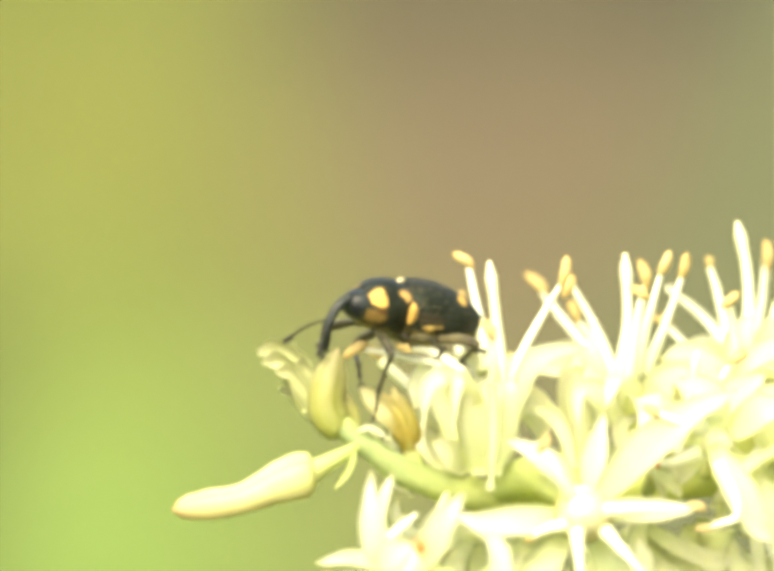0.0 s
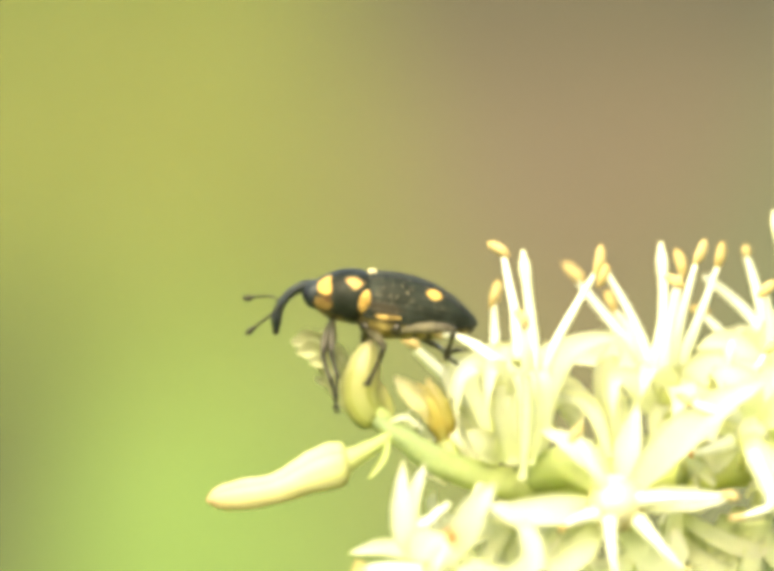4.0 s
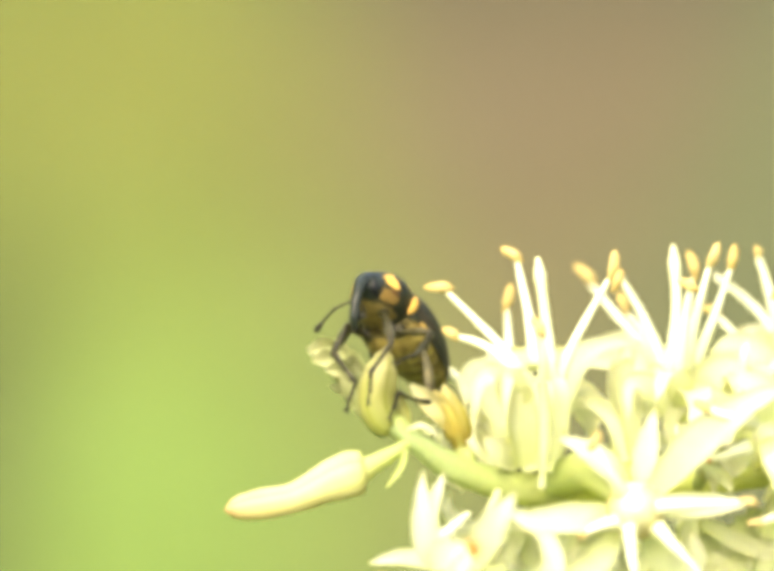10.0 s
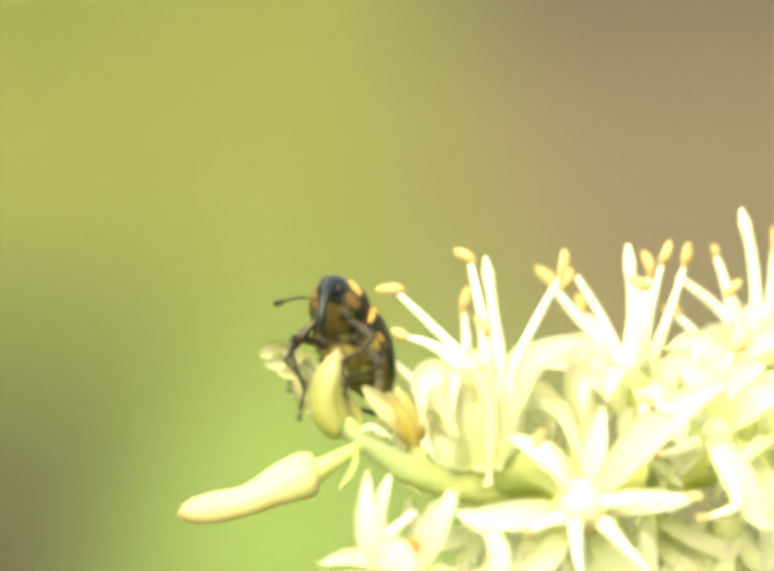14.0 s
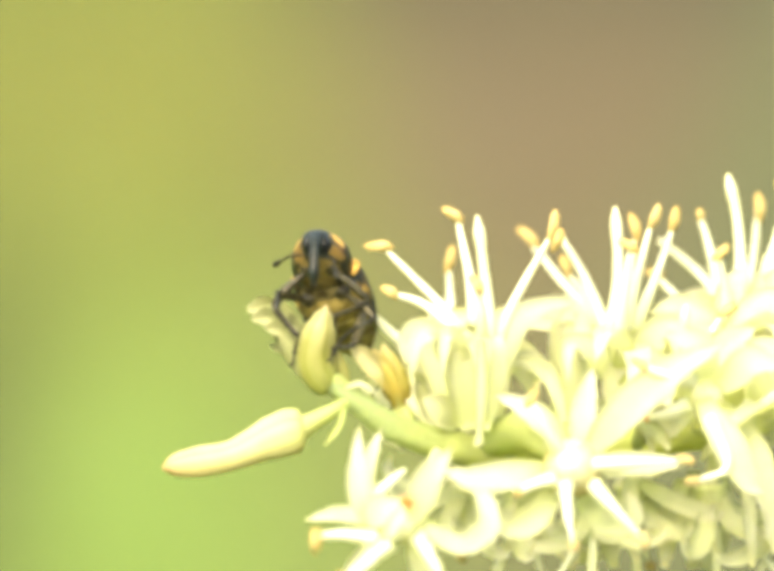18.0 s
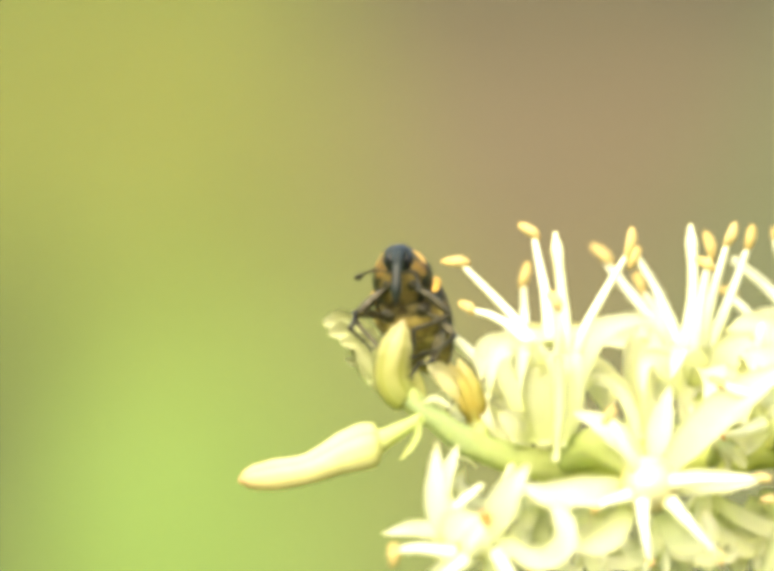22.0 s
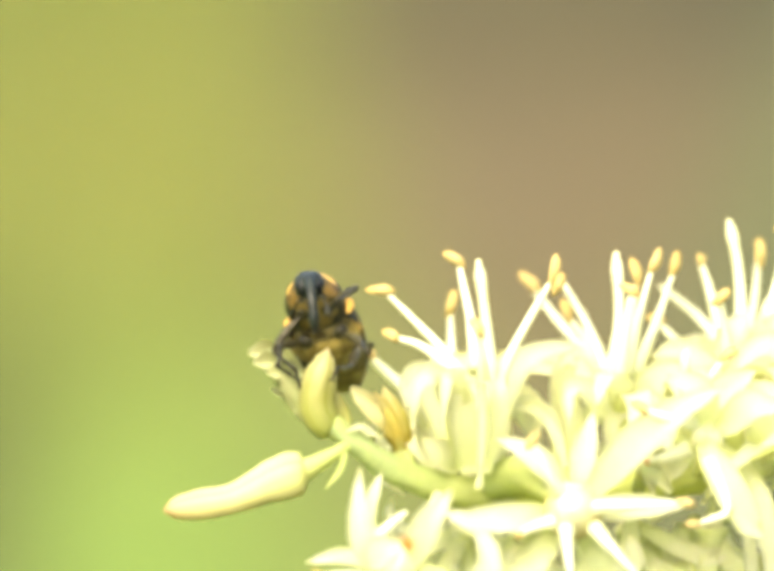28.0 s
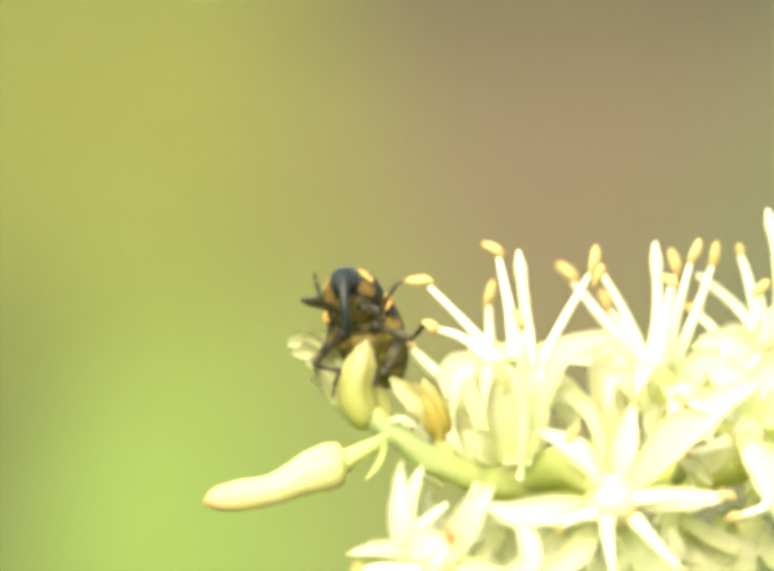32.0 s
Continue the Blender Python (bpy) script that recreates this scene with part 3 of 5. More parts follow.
part("style", tube([(9.18, -6.8, -3.5), (9.25, -7.8, -5.8), (9.1, -8.4, -8.1), (9.0, -8.5, -9.3), (8.97, -8.5, -9.7)], [0.35, 0.46, 0.46, 0.38, 0.27, 0.18, 0.24, 0.28, 0.08], 10, 24), WILTED, tall, "hanging pale yellow style with a knobbed end")
# loose tepals round the openings over the stalk
for path, width in (
    ([(10.1, 5.0, -8.8), (10.5, 6.0, -6.2), (11.3, 7.0, -3.8), (12.7, 8.0, -2.4)], 1.7), ([(11.4, 6.0, -2.7), (13.2, 6.5, -2.0), (15.8, 7.0, -2.2)], 1.7), ([(14.7, 2.0, -8.7), (13.9, 3.0, -6.1), (12.5, 3.0, -4.9), (10.9, 3.0, -5.1)], 0.95),
    ([(15.2, 4.0, -8.6), (15.3, 5.0, -5.8), (14.7, 5.0, -3.6), (15.3, 5.0, -2.4)], 1.5),
):
    part("tepal", ribbon(path, [width * 0.5, width * 0.9, width, width * 0.9, width * 0.4], 0.3, 0.14), PETAL, spray)
# flower behind it
auto_flower((9.0, 5.0, -7.1), (-0.05, 0.3, 1), 5.0, GAP, 0)
auto_flower((7.0, 4.0, -7.7), (-0.5, 0.2, 0.9), 4.2, GAP, 0)
flower((18.3, 7.0, -6.1), [
    ([(18.0, 5.0, -6.1), (16.8, 4.0, -4.2), (15.1, 3.0, -3.8), (14.9, 2.0, -6.1)], 1.5),
    ([(18.4, 4.0, -6.1), (18.0, 1.0, -3.9), (17.1, -1.0, -3.0), (16.3, -2.0, -4.8)], 2.0),
    ([(18.7, 5.0, -6.1), (19.8, 3.0, -3.9), (21.3, 2.0, -3.0), (21.8, 1.0, -4.8)], 2.1),
    ([(18.9, 8.0, -6.1), (20.6, 9.0, -3.6), (22.8, 10.0, -1.8), (24.5, 11.0, -1.4)], 2.0),
    ([(18.1, 9.0, -6.2), (16.6, 11.0, -3.7), (15.1, 13.0, -1.5), (13.6, 14.0, -1.9)], 2.0),
    ([(18.1, 3.0, -6.1), (18.6, -1.0, -4.2), (18.8, -3.0, -4.8), (18.3, -4.0, -6.8)], 2.0),
], [
    ([(18.0, 10.0, -3.7), (17.0, 12.0, -2.1), (14.8, 14.0, 0.6), (13.4, 14.7, 2.4)], ((12.4, 14.7, 3.6), (13.8, 14.7, 2.2))),
    ([(17.7, 9.0, -3.3), (16.5, 10.0, -0.8), (15.3, 10.0, 0.7)], ((14.9, 10.0, 1.8), (15.5, 10.0, 0.3))),
    ([(17.8, 8.0, -3.3), (16.5, 9.0, 0.1), (14.9, 9.0, 2.9)], None),
    ([(18.3, 6.0, -3.3), (19.0, 6.5, 0.4), (19.4, 7.0, 2.7)], ((19.1, 7.0, 4.4), (19.6, 7.0, 2.5))),
    ([(18.4, 3.0, -3.3), (19.3, 2.5, 0.7), (20.0, 2.3, 3.4)], ((20.6, 2.3, 4.9), (19.9, 2.3, 3.3))),
    ([(19.0, 4.0, -3.3), (20.5, 4.0, 0.4), (21.5, 4.0, 3.3)], ((21.8, 4.0, 4.8), (21.4, 4.0, 3.1))),
] + [
    ([(18.0, 2.0, -3.3), (18.4, 1.0, 0.1), (18.6, 0.5, 2.0)], ((17.9, 0.5, 2.6), (19.2, 0.5, 1.9))),
], [(18.2, 6.0, -3.6), (18.2, 6.0, -1.1), (18.3, 6.0, 1.3), (18.1, 6.0, 4.8)])

# flower farther along the spike
flower((25.8, 8.0, -5.5), [
    ([(25.3, 6.0, -5.5), (23.9, 4.0, -3.0), (22.0, 4.0, -1.4), (20.1, 3.0, -1.8)], 2.0),
    ([(25.4, 5.0, -5.4), (24.6, 2.0, -3.3), (23.2, 0.0, -3.0), (22.6, -1.0, -5.1)], 2.1),
    ([(25.8, 5.0, -5.4), (26.5, 2.0, -3.0), (27.5, 0.0, -2.6), (28.0, -1.0, -4.7)], 2.0),
    ([(26.2, 9.0, -5.5), (28.0, 11.0, -3.0), (30.0, 12.0, -1.7)], 2.0),
    ([(25.7, 10.0, -5.5), (24.7, 13.0, -2.7), (23.9, 15.0, -1.1), (22.7, 16.0, -1.8)], 2.0),
] + [
    ([(25.6, 6.0, -5.8), (25.0, 5.0, -2.7), (25.3, 5.0, -0.3), (26.3, 6.0, 1.0)], 2.1), ([(26.5, 5.0, -5.8), (27.0, 4.0, -2.4), (27.6, 4.0, 0.4), (27.4, 5.0, 1.8)], 2.1),
    ([(24.2, 7.0, -5.2), (23.4, 7.0, -3.0), (22.8, 8.0, -1.6), (22.1, 9.0, -1.1)], 1.9), ([(27.2, 3.0, -5.7), (28.7, 2.0, -2.3), (29.6, 2.0, 0.7), (30.1, 3.0, 2.9)], 2.3),
    ([(28.2, 1.0, -6.0), (29.9, 0.0, -2.9), (31.2, 0.0, -0.2), (33.0, 1.0, 0.4)], 2.3), ([(26.5, 9.0, -5.8), (27.1, 10.0, -2.4), (29.2, 11.0, 1.1), (30.9, 12.0, 2.4)], 2.3),
], [
    ([(25.6, 9.0, -3.0), (24.3, 9.0, 2.3), (23.7, 9.0, 4.2)], ((23.6, 9.0, 4.7), (23.7, 9.0, 3.9))),
    ([(25.2, 5.0, -2.7), (24.8, 4.0, -0.2), (24.4, 3.0, 1.8)], ((23.9, 3.0, 1.4), (24.9, 3.0, 2.4))),
    ([(26.4, 11.0, -3.0), (27.4, 12.0, 1.4), (27.7, 12.0, 4.6)], ((27.7, 12.0, 5.8), (27.8, 12.0, 3.8))),
    ([(26.4, 14.0, -3.0), (24.6, 16.0, 0.3), (21.7, 16.0, 2.8)], None),
    ([(26.2, 7.0, -3.0), (27.8, 6.0, 1.4), (28.7, 6.0, 4.8)], ((28.2, 6.0, 6.5), (29.1, 6.0, 4.8))),
    ([(26.5, 9.0, -3.0), (29.0, 9.0, 1.4), (30.4, 9.0, 5.8)], ((29.9, 9.0, 6.9), (30.7, 9.0, 5.2))),
], [(26.0, 8.0, -3.0), (26.2, 8.0, 0.5), (26.0, 8.0, 3.9), (25.4, 8.0, 6.9)])

# flower that faces the camera
facing = flower((14.5, -9.3, -10.9), [
    ([(13.5, -8.5, -11.1), (11.1, -9.5, -11.3), (8.5, -9.5, -11.5), (6.9, -9.0, -11.0)], 1.9),
    ([(15.2, -8.5, -10.7), (16.9, -9.0, -10.8), (19.3, -8.7, -10.7), (21.6, -8.0, -10.6)], 1.75),
    ([(14.1, -8.0, -9.8), (12.9, -8.5, -8.3), (11.6, -8.0, -7.3), (9.9, -7.0, -6.6)], 1.6),
    ([(15.6, -7.5, -10.0), (17.9, -8.5, -7.3), (20.7, -9.0, -5.0), (23.6, -9.0, -3.5)], 2.3),
    ([(14.9, -7.0, -9.7), (15.4, -6.0, -7.4), (16.0, -5.0, -5.0)], 1.6),
    ([(13.6, -8.5, -11.9), (12.2, -9.0, -13.9), (10.7, -8.0, -14.4), (11.2, -7.0, -13.0)], 1.9),
    ([(15.1, -8.0, -12.0), (16.4, -8.0, -14.2), (18.3, -6.0, -14.0), (18.1, -5.0, -12.4)], 1.9),
], [
    ([(15.4, -10.0, -10.7), (18.3, -10.5, -10.5), (20.8, -10.5, -10.5)], ((20.5, -10.5, -10.3), (21.6, -10.5, -10.6))),
    ([(13.7, -10.0, -9.9), (12.8, -11.0, -8.5), (12.0, -11.0, -7.0)], ((11.6, -11.0, -7.3), (12.3, -11.0, -6.2))),
    ([(14.0, -10.5, -11.8), (14.1, -11.5, -13.6), (14.4, -11.5, -15.3)], ((14.2, -11.5, -15.1), (14.5, -11.5, -15.7))),
    ([(15.6, -10.5, -11.8), (17.1, -11.5, -13.5), (18.3, -11.5, -14.8)], ((18.2, -11.5, -14.6), (18.6, -11.5, -15.6))),
    ([(13.4, -10.0, -11.5), (12.1, -10.5, -11.8), (11.2, -10.5, -12.3)], ((11.4, -10.5, -12.0), (11.0, -10.5, -12.6))),
], None, 1.7, (14.4, -1.0, -9.8))

part("receptacle", tube([(14.5, -8.4, -11.0), (14.5, -9.4, -10.9), (14.4, -10.4, -10.8), (14.4, -11.2, -10.8)], [1.3, 1.75, 1.7, 1.3, 0.95, 0.15], 18, 16), RECEPTACLE, facing, "domed pale yellow ovary")

# pale tepals of the flowers behind, which fill the spike over and under the stalk
for path, width in (
    ([(8.2, 3.0, -8.9), (6.6, 3.6, -6.1), (5.6, 3.0, -3.8), (4.9, 3.6, -2.8)], 2.0),
    ([(7.6, 2.0, -9.0), (5.9, 2.6, -7.6), (4.9, 2.0, -5.9)], 1.6),
    ([(10.3, 4.0, -8.7), (10.4, 4.6, -6.1), (10.7, 4.0, -3.6), (11.1, 4.6, -1.5)], 2.2),
    ([(8.0, 4.0, -8.6), (7.8, 4.6, -6.1), (8.0, 4.0, -3.7), (8.3, 4.6, -1.5)], 2.4),
    ([(10.0, 4.5, -5.8), (11.4, 5.1, -4.7), (13.2, 4.5, -5.0), (14.6, 5.1, -7.0)], 1.15),
    ([(10.7, 5.5, -5.2), (11.5, 6.1, -3.1), (11.9, 5.5, -1.2)], 1.5),
    ([(14.4, 5.0, -8.9), (15.0, 5.6, -6.1), (14.6, 5.0, -3.8), (15.2, 5.6, -1.2)], 1.7),
    ([(11.2, 5.0, -2.7), (13.0, 5.6, -2.4), (15.3, 5.0, -3.0)], 1.0),
    ([(18.9, 3.0, -11.7), (18.8, 3.6, -14.4), (19.2, 3.0, -17.4)], 1.2),
    ([(19.4, 4.0, -12.4), (21.6, 4.6, -13.6), (23.7, 4.0, -14.4), (25.0, 4.6, -13.8)], 1.25),
    ([(22.3, 5.0, -12.3), (21.5, 5.6, -14.8), (21.1, 5.0, -17.8)], 1.4),
    ([(24.6, 9.0, -12.0), (24.6, 9.6, -15.0), (24.2, 9.0, -18.4)], 2.4),
    ([(23.4, 7.0, -11.9), (22.9, 7.6, -14.3), (23.1, 7.0, -18.0)], 1.8),
    ([(24.6, 1.0, -9.9), (25.9, 1.6, -12.4), (26.2, 1.0, -17.5)], 0.95),
    ([(16.6, 3.0, -12.2), (17.3, 3.6, -14.7), (17.8, 3.0, -17.7)], 1.6),
    ([(15.5, 5.0, -12.6), (15.7, 5.6, -15.1), (15.0, 5.0, -17.9)], 2.0),
):
    part("tepal", ribbon(path, [width * 0.6, width * 0.95, width, width * 0.9, width * 0.35], 0.3, 0.14), PETAL, spray)
part("pedicel", tube([(9.6, -1.4, -9.9), (10.95, -2.8, -9.1), (12.1, -5.0, -8.9), (13.7, -8.0, -10.0)], [0.7, 1.15, 1.2, 1.0, 0.8], 14, 16, wobble=0.1), PEDICEL, facing, "swollen yellow-green flower stalk")

# flower at the lower edge, nearest to the camera
low = flower((4.1, -12.5, -14.2), [
    ([(2.69, -12.00, -13.96), (1.99, -12.40, -12.65), (1.75, -12.20, -10.79), (1.88, -11.00, -8.32)], 1.4),
    ([(2.69, -9.50, -12.80), (2.40, -9.00, -11.23), (2.81, -8.60, -9.63), (3.23, -8.20, -8.62)], 0.85),
    ([(2.25, -12.60, -13.79), (3.24, -13.00, -13.07), (4.32, -13.20, -12.59)], 2.0),
    ([(4.8, -13.0, -13.9), (5.8, -14.0, -11.5), (7.2, -14.0, -9.5)], 1.9),
    ([(3.0, -11.0, -14.1), (0.9, -9.0, -13.6), (-1.3, -8.0, -14.0)], 1.1),
    ([(5.5, -13.0, -14.0), (7.7, -14.0, -15.1), (9.4, -12.0, -14.2), (9.0, -10.0, -12.3), (7.3, -9.0, -11.9)], 1.5),
    ([(3.4, -12.0, -14.9), (2.1, -12.0, -16.2), (0.7, -11.0, -17.5)], 1.4),
    ([(5.0, -12.0, -14.9), (5.9, -12.0, -17.1), (5.6, -11.0, -18.9)], 1.9),
], [
    ([(3.0, -14.0, -14.8), (1.0, -14.0, -14.5), (-0.3, -14.0, -14.6)], ((-0.7, -14.0, -14.1), (-0.7, -14.0, -15.6))),
    ([(3.7, -14.0, -15.0), (2.2, -15.0, -16.1), (1.0, -15.0, -16.9)], ((0.7, -15.0, -16.6), (1.0, -15.0, -17.5))),
    ([(5.2, -14.0, -14.7), (6.2, -15.0, -16.2), (6.8, -15.0, -18.3)], None),
    ([(2.48, -11.00, -12.78), (3.59, -10.50, -11.76), (4.59, -10.00, -10.96)], None),
    ([(3.92, -14.50, -14.52), (4.26, -15.40, -13.61), (4.47, -15.60, -13.03)], None),
], None, 1.0, (6.9, -1.0, -9.8))

anther_at((4.35, -15.80, -12.23), (4.70, -15.80, -13.07), low, RUST)

# flower at the side, turned down
flower((22.7, -6.0, -6.8), [
    ([(22.3, -7.5, -6.9), (23.6, -8.5, -9.3), (25.0, -8.5, -11.7), (25.9, -8.0, -12.3)], 2.1),
    ([(23.3, -6.0, -7.1), (25.4, -6.0, -9.7), (26.4, -6.0, -13.0), (26.8, -5.0, -16.3)], 1.8),
    ([(22.1, -6.0, -6.9), (20.7, -6.0, -8.3), (19.6, -5.0, -8.9), (18.4, -4.0, -8.3)], 1.6),
    ([(22.6, -7.0, -5.9), (22.0, -8.0, -3.8), (20.2, -8.0, -2.9)], 2.1),
    ([(23.5, -7.0, -6.2), (25.2, -8.0, -4.7), (27.2, -8.0, -5.0)], 2.1),
    ([(23.0, -6.0, -5.9), (24.0, -5.0, -3.8), (25.9, -4.0, -2.6)], 2.0),
], [
    ([(22.6, -8.0, -7.9), (23.7, -9.0, -10.8), (21.9, -9.0, -11.7)], ((21.1, -9.0, -11.8), (22.1, -9.0, -11.7))),
    ([(21.5, -7.0, -7.3), (20.0, -7.5, -7.8), (19.1, -7.5, -8.0)], None),
    ([(21.7, -8.0, -5.9), (19.6, -9.0, -5.3), (18.7, -9.0, -4.8)], ((17.9, -9.0, -4.5), (19.1, -9.0, -5.2))),
], None, 1.0)

# a spent flower against the stalk
faded = part("flower", tube([(18.95, -1.00, -9.88), (19.13, -4.00, -8.86), (19.15, -6.00, -8.13)], [0.4, 0.5, 0.7, 0.4], 10), WILTED, spray, "spent yellow-brown flower")
for path, w in (([(19.09, -6.00, -8.25), (19.77, -6.60, -7.81), (20.88, -6.40, -7.64)], 0.8), ([(19.15, -6.00, -8.34), (19.85, -6.80, -9.10), (20.47, -6.50, -9.94)], 0.9), ([(19.03, -6.00, -8.34), (19.28, -6.60, -9.20), (19.42, -6.40, -10.09)], 0.7)):
    part("tepal", ribbon(path, [w * 0.7, w, w, w * 0.7, w * 0.3], 0.6, 0.14, ripple=0.3), WILTED, faded)
anther_at((18.86, -7.20, -7.74), (19.10, -7.20, -8.27), faded, RUST)

# the others round the spike, most of them half hidden
ROUND = random.Random(11)
ABOVE_AND_BESIDE = [
    ((21.2, 9.0, -7.7), (0.3, 0.8, 0.8), 6.5), ((26.1, -2.0, -8.3), (0.4, -0.5, 0.5), 6.5), ((19.1, 6.0, -12.6), (0.1, 0.2, -1), 6.0),
    ((12.6, 6.0, -12.6), (-0.3, 0.3, -1), 6.0), ((24.0, 5.0, -12.5), (0.1, 0.1, -1), 6.5), ((8.9, 7.0, -12.4), (-0.5, 0.4, -1), 5.5),
    ((28.6, 5.0, -12.2), (0.3, 0.2, -1), 6.5), ((30.8, 8.0, -8.0), (0.4, 0.4, 1), 6.5), ((31.9, 6.0, -12.2), (0.4, 0.4, -1), 6.5),
]
BELOW_AND_BEHIND = [
    ((33.5, -3.0, -8.9), (0.4, -0.8, 0.2), 6.5), ((36.8, 8.0, -7.6), (0.4, 0.2, 1), 6.5), ((16.4, 2.0, -13.7), (0, -0.2, -1), 5.0),
    ((21.9, 2.0, -6.9), (0, -0.3, 1), 5.0), ((27.3, 4.0, -7.0), (0.1, 0.1, 1), 6.0), ((23.5, 10.0, -8.7), (0.1, 1, 0.2), 6.5),
    ((29.4, 1.0, -4.2), (0.2, -0.4, 1), 6.0), ((32.9, 5.0, -2.9), (0.3, -0.2, 1), 6.5), ((25.1, 11.0, -4.9), (0, 0.3, 1), 5.5),
]
for at, axis, size in ABOVE_AND_BESIDE + BELOW_AND_BEHIND:
    auto_flower(at, axis, size, ROUND, 1, recurve=0.15 if axis[2] < -0.5 else 1.0, broad=0.21 if axis[2] < -0.5 else 0.28)

# ---- buds at the tip ----
def bud(path, radii, mat, stalk_path, label, flat=0.9):
    b = part("flower_bud", tube(path, radii, 16, 22, flat, 0.06, 6), mat, spray, label)
    part("pedicel", tube(stalk_path, [0.38, 0.42, 0.55, 0.78], 12), PEDICEL, b)
    return b


bud([(-1.23, -2.0, -8.76), (-2.01, -2.0, -8.91), (-3.62, -2.0, -9.46), (-5.68, -2.0, -10.41), (-7.51, -2.0, -10.77), (-9.07, -2.0, -11.00), (-9.99, -2.0, -11.19)], [0.55, 1.3, 1.5, 1.4, 1.12, 0.98, 0.98, 1.0, 0.85, 0.6, 0.12], BUD,
    [(1.3, -2.0, -7.2), (-0.0, -2.0, -7.9), (-1.8, -2.0, -8.9)], "long closed cream bud with a pinkish tip")
part("bract", ribbon([(1.07, -2.6, -7.20), (0.73, -2.6, -8.57), (-0.13, -2.6, -9.79)], [0.25, 0.42, 0.38, 0.1], 0.4, 0.1), PEDICEL, spray, "thin papery bract")
BUD_BASE = (0.3, -1.0, -6.1)
near_bud = part("flower_bud", tube([Vector(q) - Vector(BUD_BASE) for q in ((0.4, -1.0, -6.25), (-0.15, -1.0, -5.9), (-0.62, -0.95, -5.2), (-0.74, -0.9, -4.3), (-0.56, -0.9, -3.3), (-0.28, -0.9, -2.3), (-0.02, -0.8, -1.28))], [0.6, 0.98, 1.1, 1.15, 1.15, 1.12, 1.0, 0.66, 0.1], 18, 30, 0.95, 0.1, 6), NEAR_BUD, spray, "short curved yellow-green bud")
near_bud.location = Vector(BUD_BASE) * MM
part("pedicel", tube([(0.3, -1.0, -6.0), (0.9, -1.3, -6.5), (1.6, -1.7, -7.1)], [0.72, 0.65, 0.7], 10), PEDICEL, spray)
fading = bud([(4.7, 1.0, -8.2), (4.4, 0.9, -6.8), (3.9, 0.8, -5.3), (3.45, 0.8, -3.7)], [0.3, 0.62, 0.95, 0.95, 0.62, 0.12], AMBER, [(5.1, 0.0, -8.8), (4.9, 0.5, -8.3), (4.7, 1.0, -7.9)], "amber-brown fading bud with loose pale tepals")
for path, w in (
    ([(4.2, 0.5, -6.8), (3.3, 0.1, -5.6), (2.4, 0.1, -4.7), (1.4, 0.4, -3.65)], 1.35), ([(4.5, 0.2, -7.6), (4.1, -0.1, -6.2), (3.6, -0.1, -5.0), (2.8, 0.2, -4.0)], 0.75),
):
    part("tepal", ribbon(path, [w * 0.4, w * 0.8, w, w * 0.85, w * 0.25], 0.5, 0.13, ripple=0.2), FADED if w > 1 else AMBER, fading)
part("bract", ribbon([(0.75, -0.9, -6.7), (0.9, -0.7, -5.7), (0.68, -0.7, -4.7), (0.5, -0.8, -3.9)], [0.5, 0.9, 0.85, 0.6, 0.15], 0.5, 0.12, (0.3, -1, 0.1)), NEAR_BUD, spray, "pale green bract hugging a bud")
part("bract", ribbon([(1.1, -2.1, -6.35), (2.05, -2.8, -6.05), (3.2, -2.5, -6.8)], [0.2, 0.38, 0.34, 0.1], 0.3, 0.1), PETAL, spray, "small white bract on the stalk")
part("bract", ribbon([(2.1, 1.0, -7.0), (2.8, 1.5, -6.0), (3.9, 2.0, -6.1)], [0.5, 1.0, 0.6, 0.2], 0.3, 0.1), PETAL, spray)
# a spent flower behind the near bud
spent = part("flower", tube([(0.6, -1.0, -6.7), (-1.0, 1.5, -5.5), (-1.9, 2.5, -4.3)], [0.4, 0.5, 0.75, 0.5], 10), WILTED, spray, "withered pale yellow flower")
for path, w in (
    ([(-1.6, 2.5, -5.1), (-2.5, 2.3, -3.1), (-3.2, 2.2, -1.7), (-3.9, 2.0, -1.4), (-4.9, 1.7, -1.6)], 1.25), ([(-1.8, 2.2, -4.9), (-2.6, 1.8, -3.2), (-3.5, 1.6, -2.2), (-4.6, 1.3, -2.1)], 1.3),
    ([(-2.0, 3.0, -5.2), (-2.6, 3.0, -4.3), (-3.5, 2.8, -3.8)], 0.6), ([(-1.7, 3.5, -4.7), (-2.0, 4.0, -2.8), (-2.9, 4.2, -1.6), (-3.6, 4.0, -1.3)], 1.3),
    ([(-1.5, 3.0, -5.1), (-1.5, 2.4, -3.5), (-2.1, 2.2, -2.5), (-2.5, 2.0, -2.5)], 1.1), ([(-1.9, 1.5, -5.2), (-2.3, 1.2, -4.0), (-2.9, 1.0, -2.9), (-3.8, 0.8, -2.7)], 1.0),
):
    part("tepal", ribbon(path, [w * 0.7, w, w * 1.05, w * 0.7, w * 0.9, w * 0.35], 0.5, 0.15, ripple=0.35), WILTED, spent)


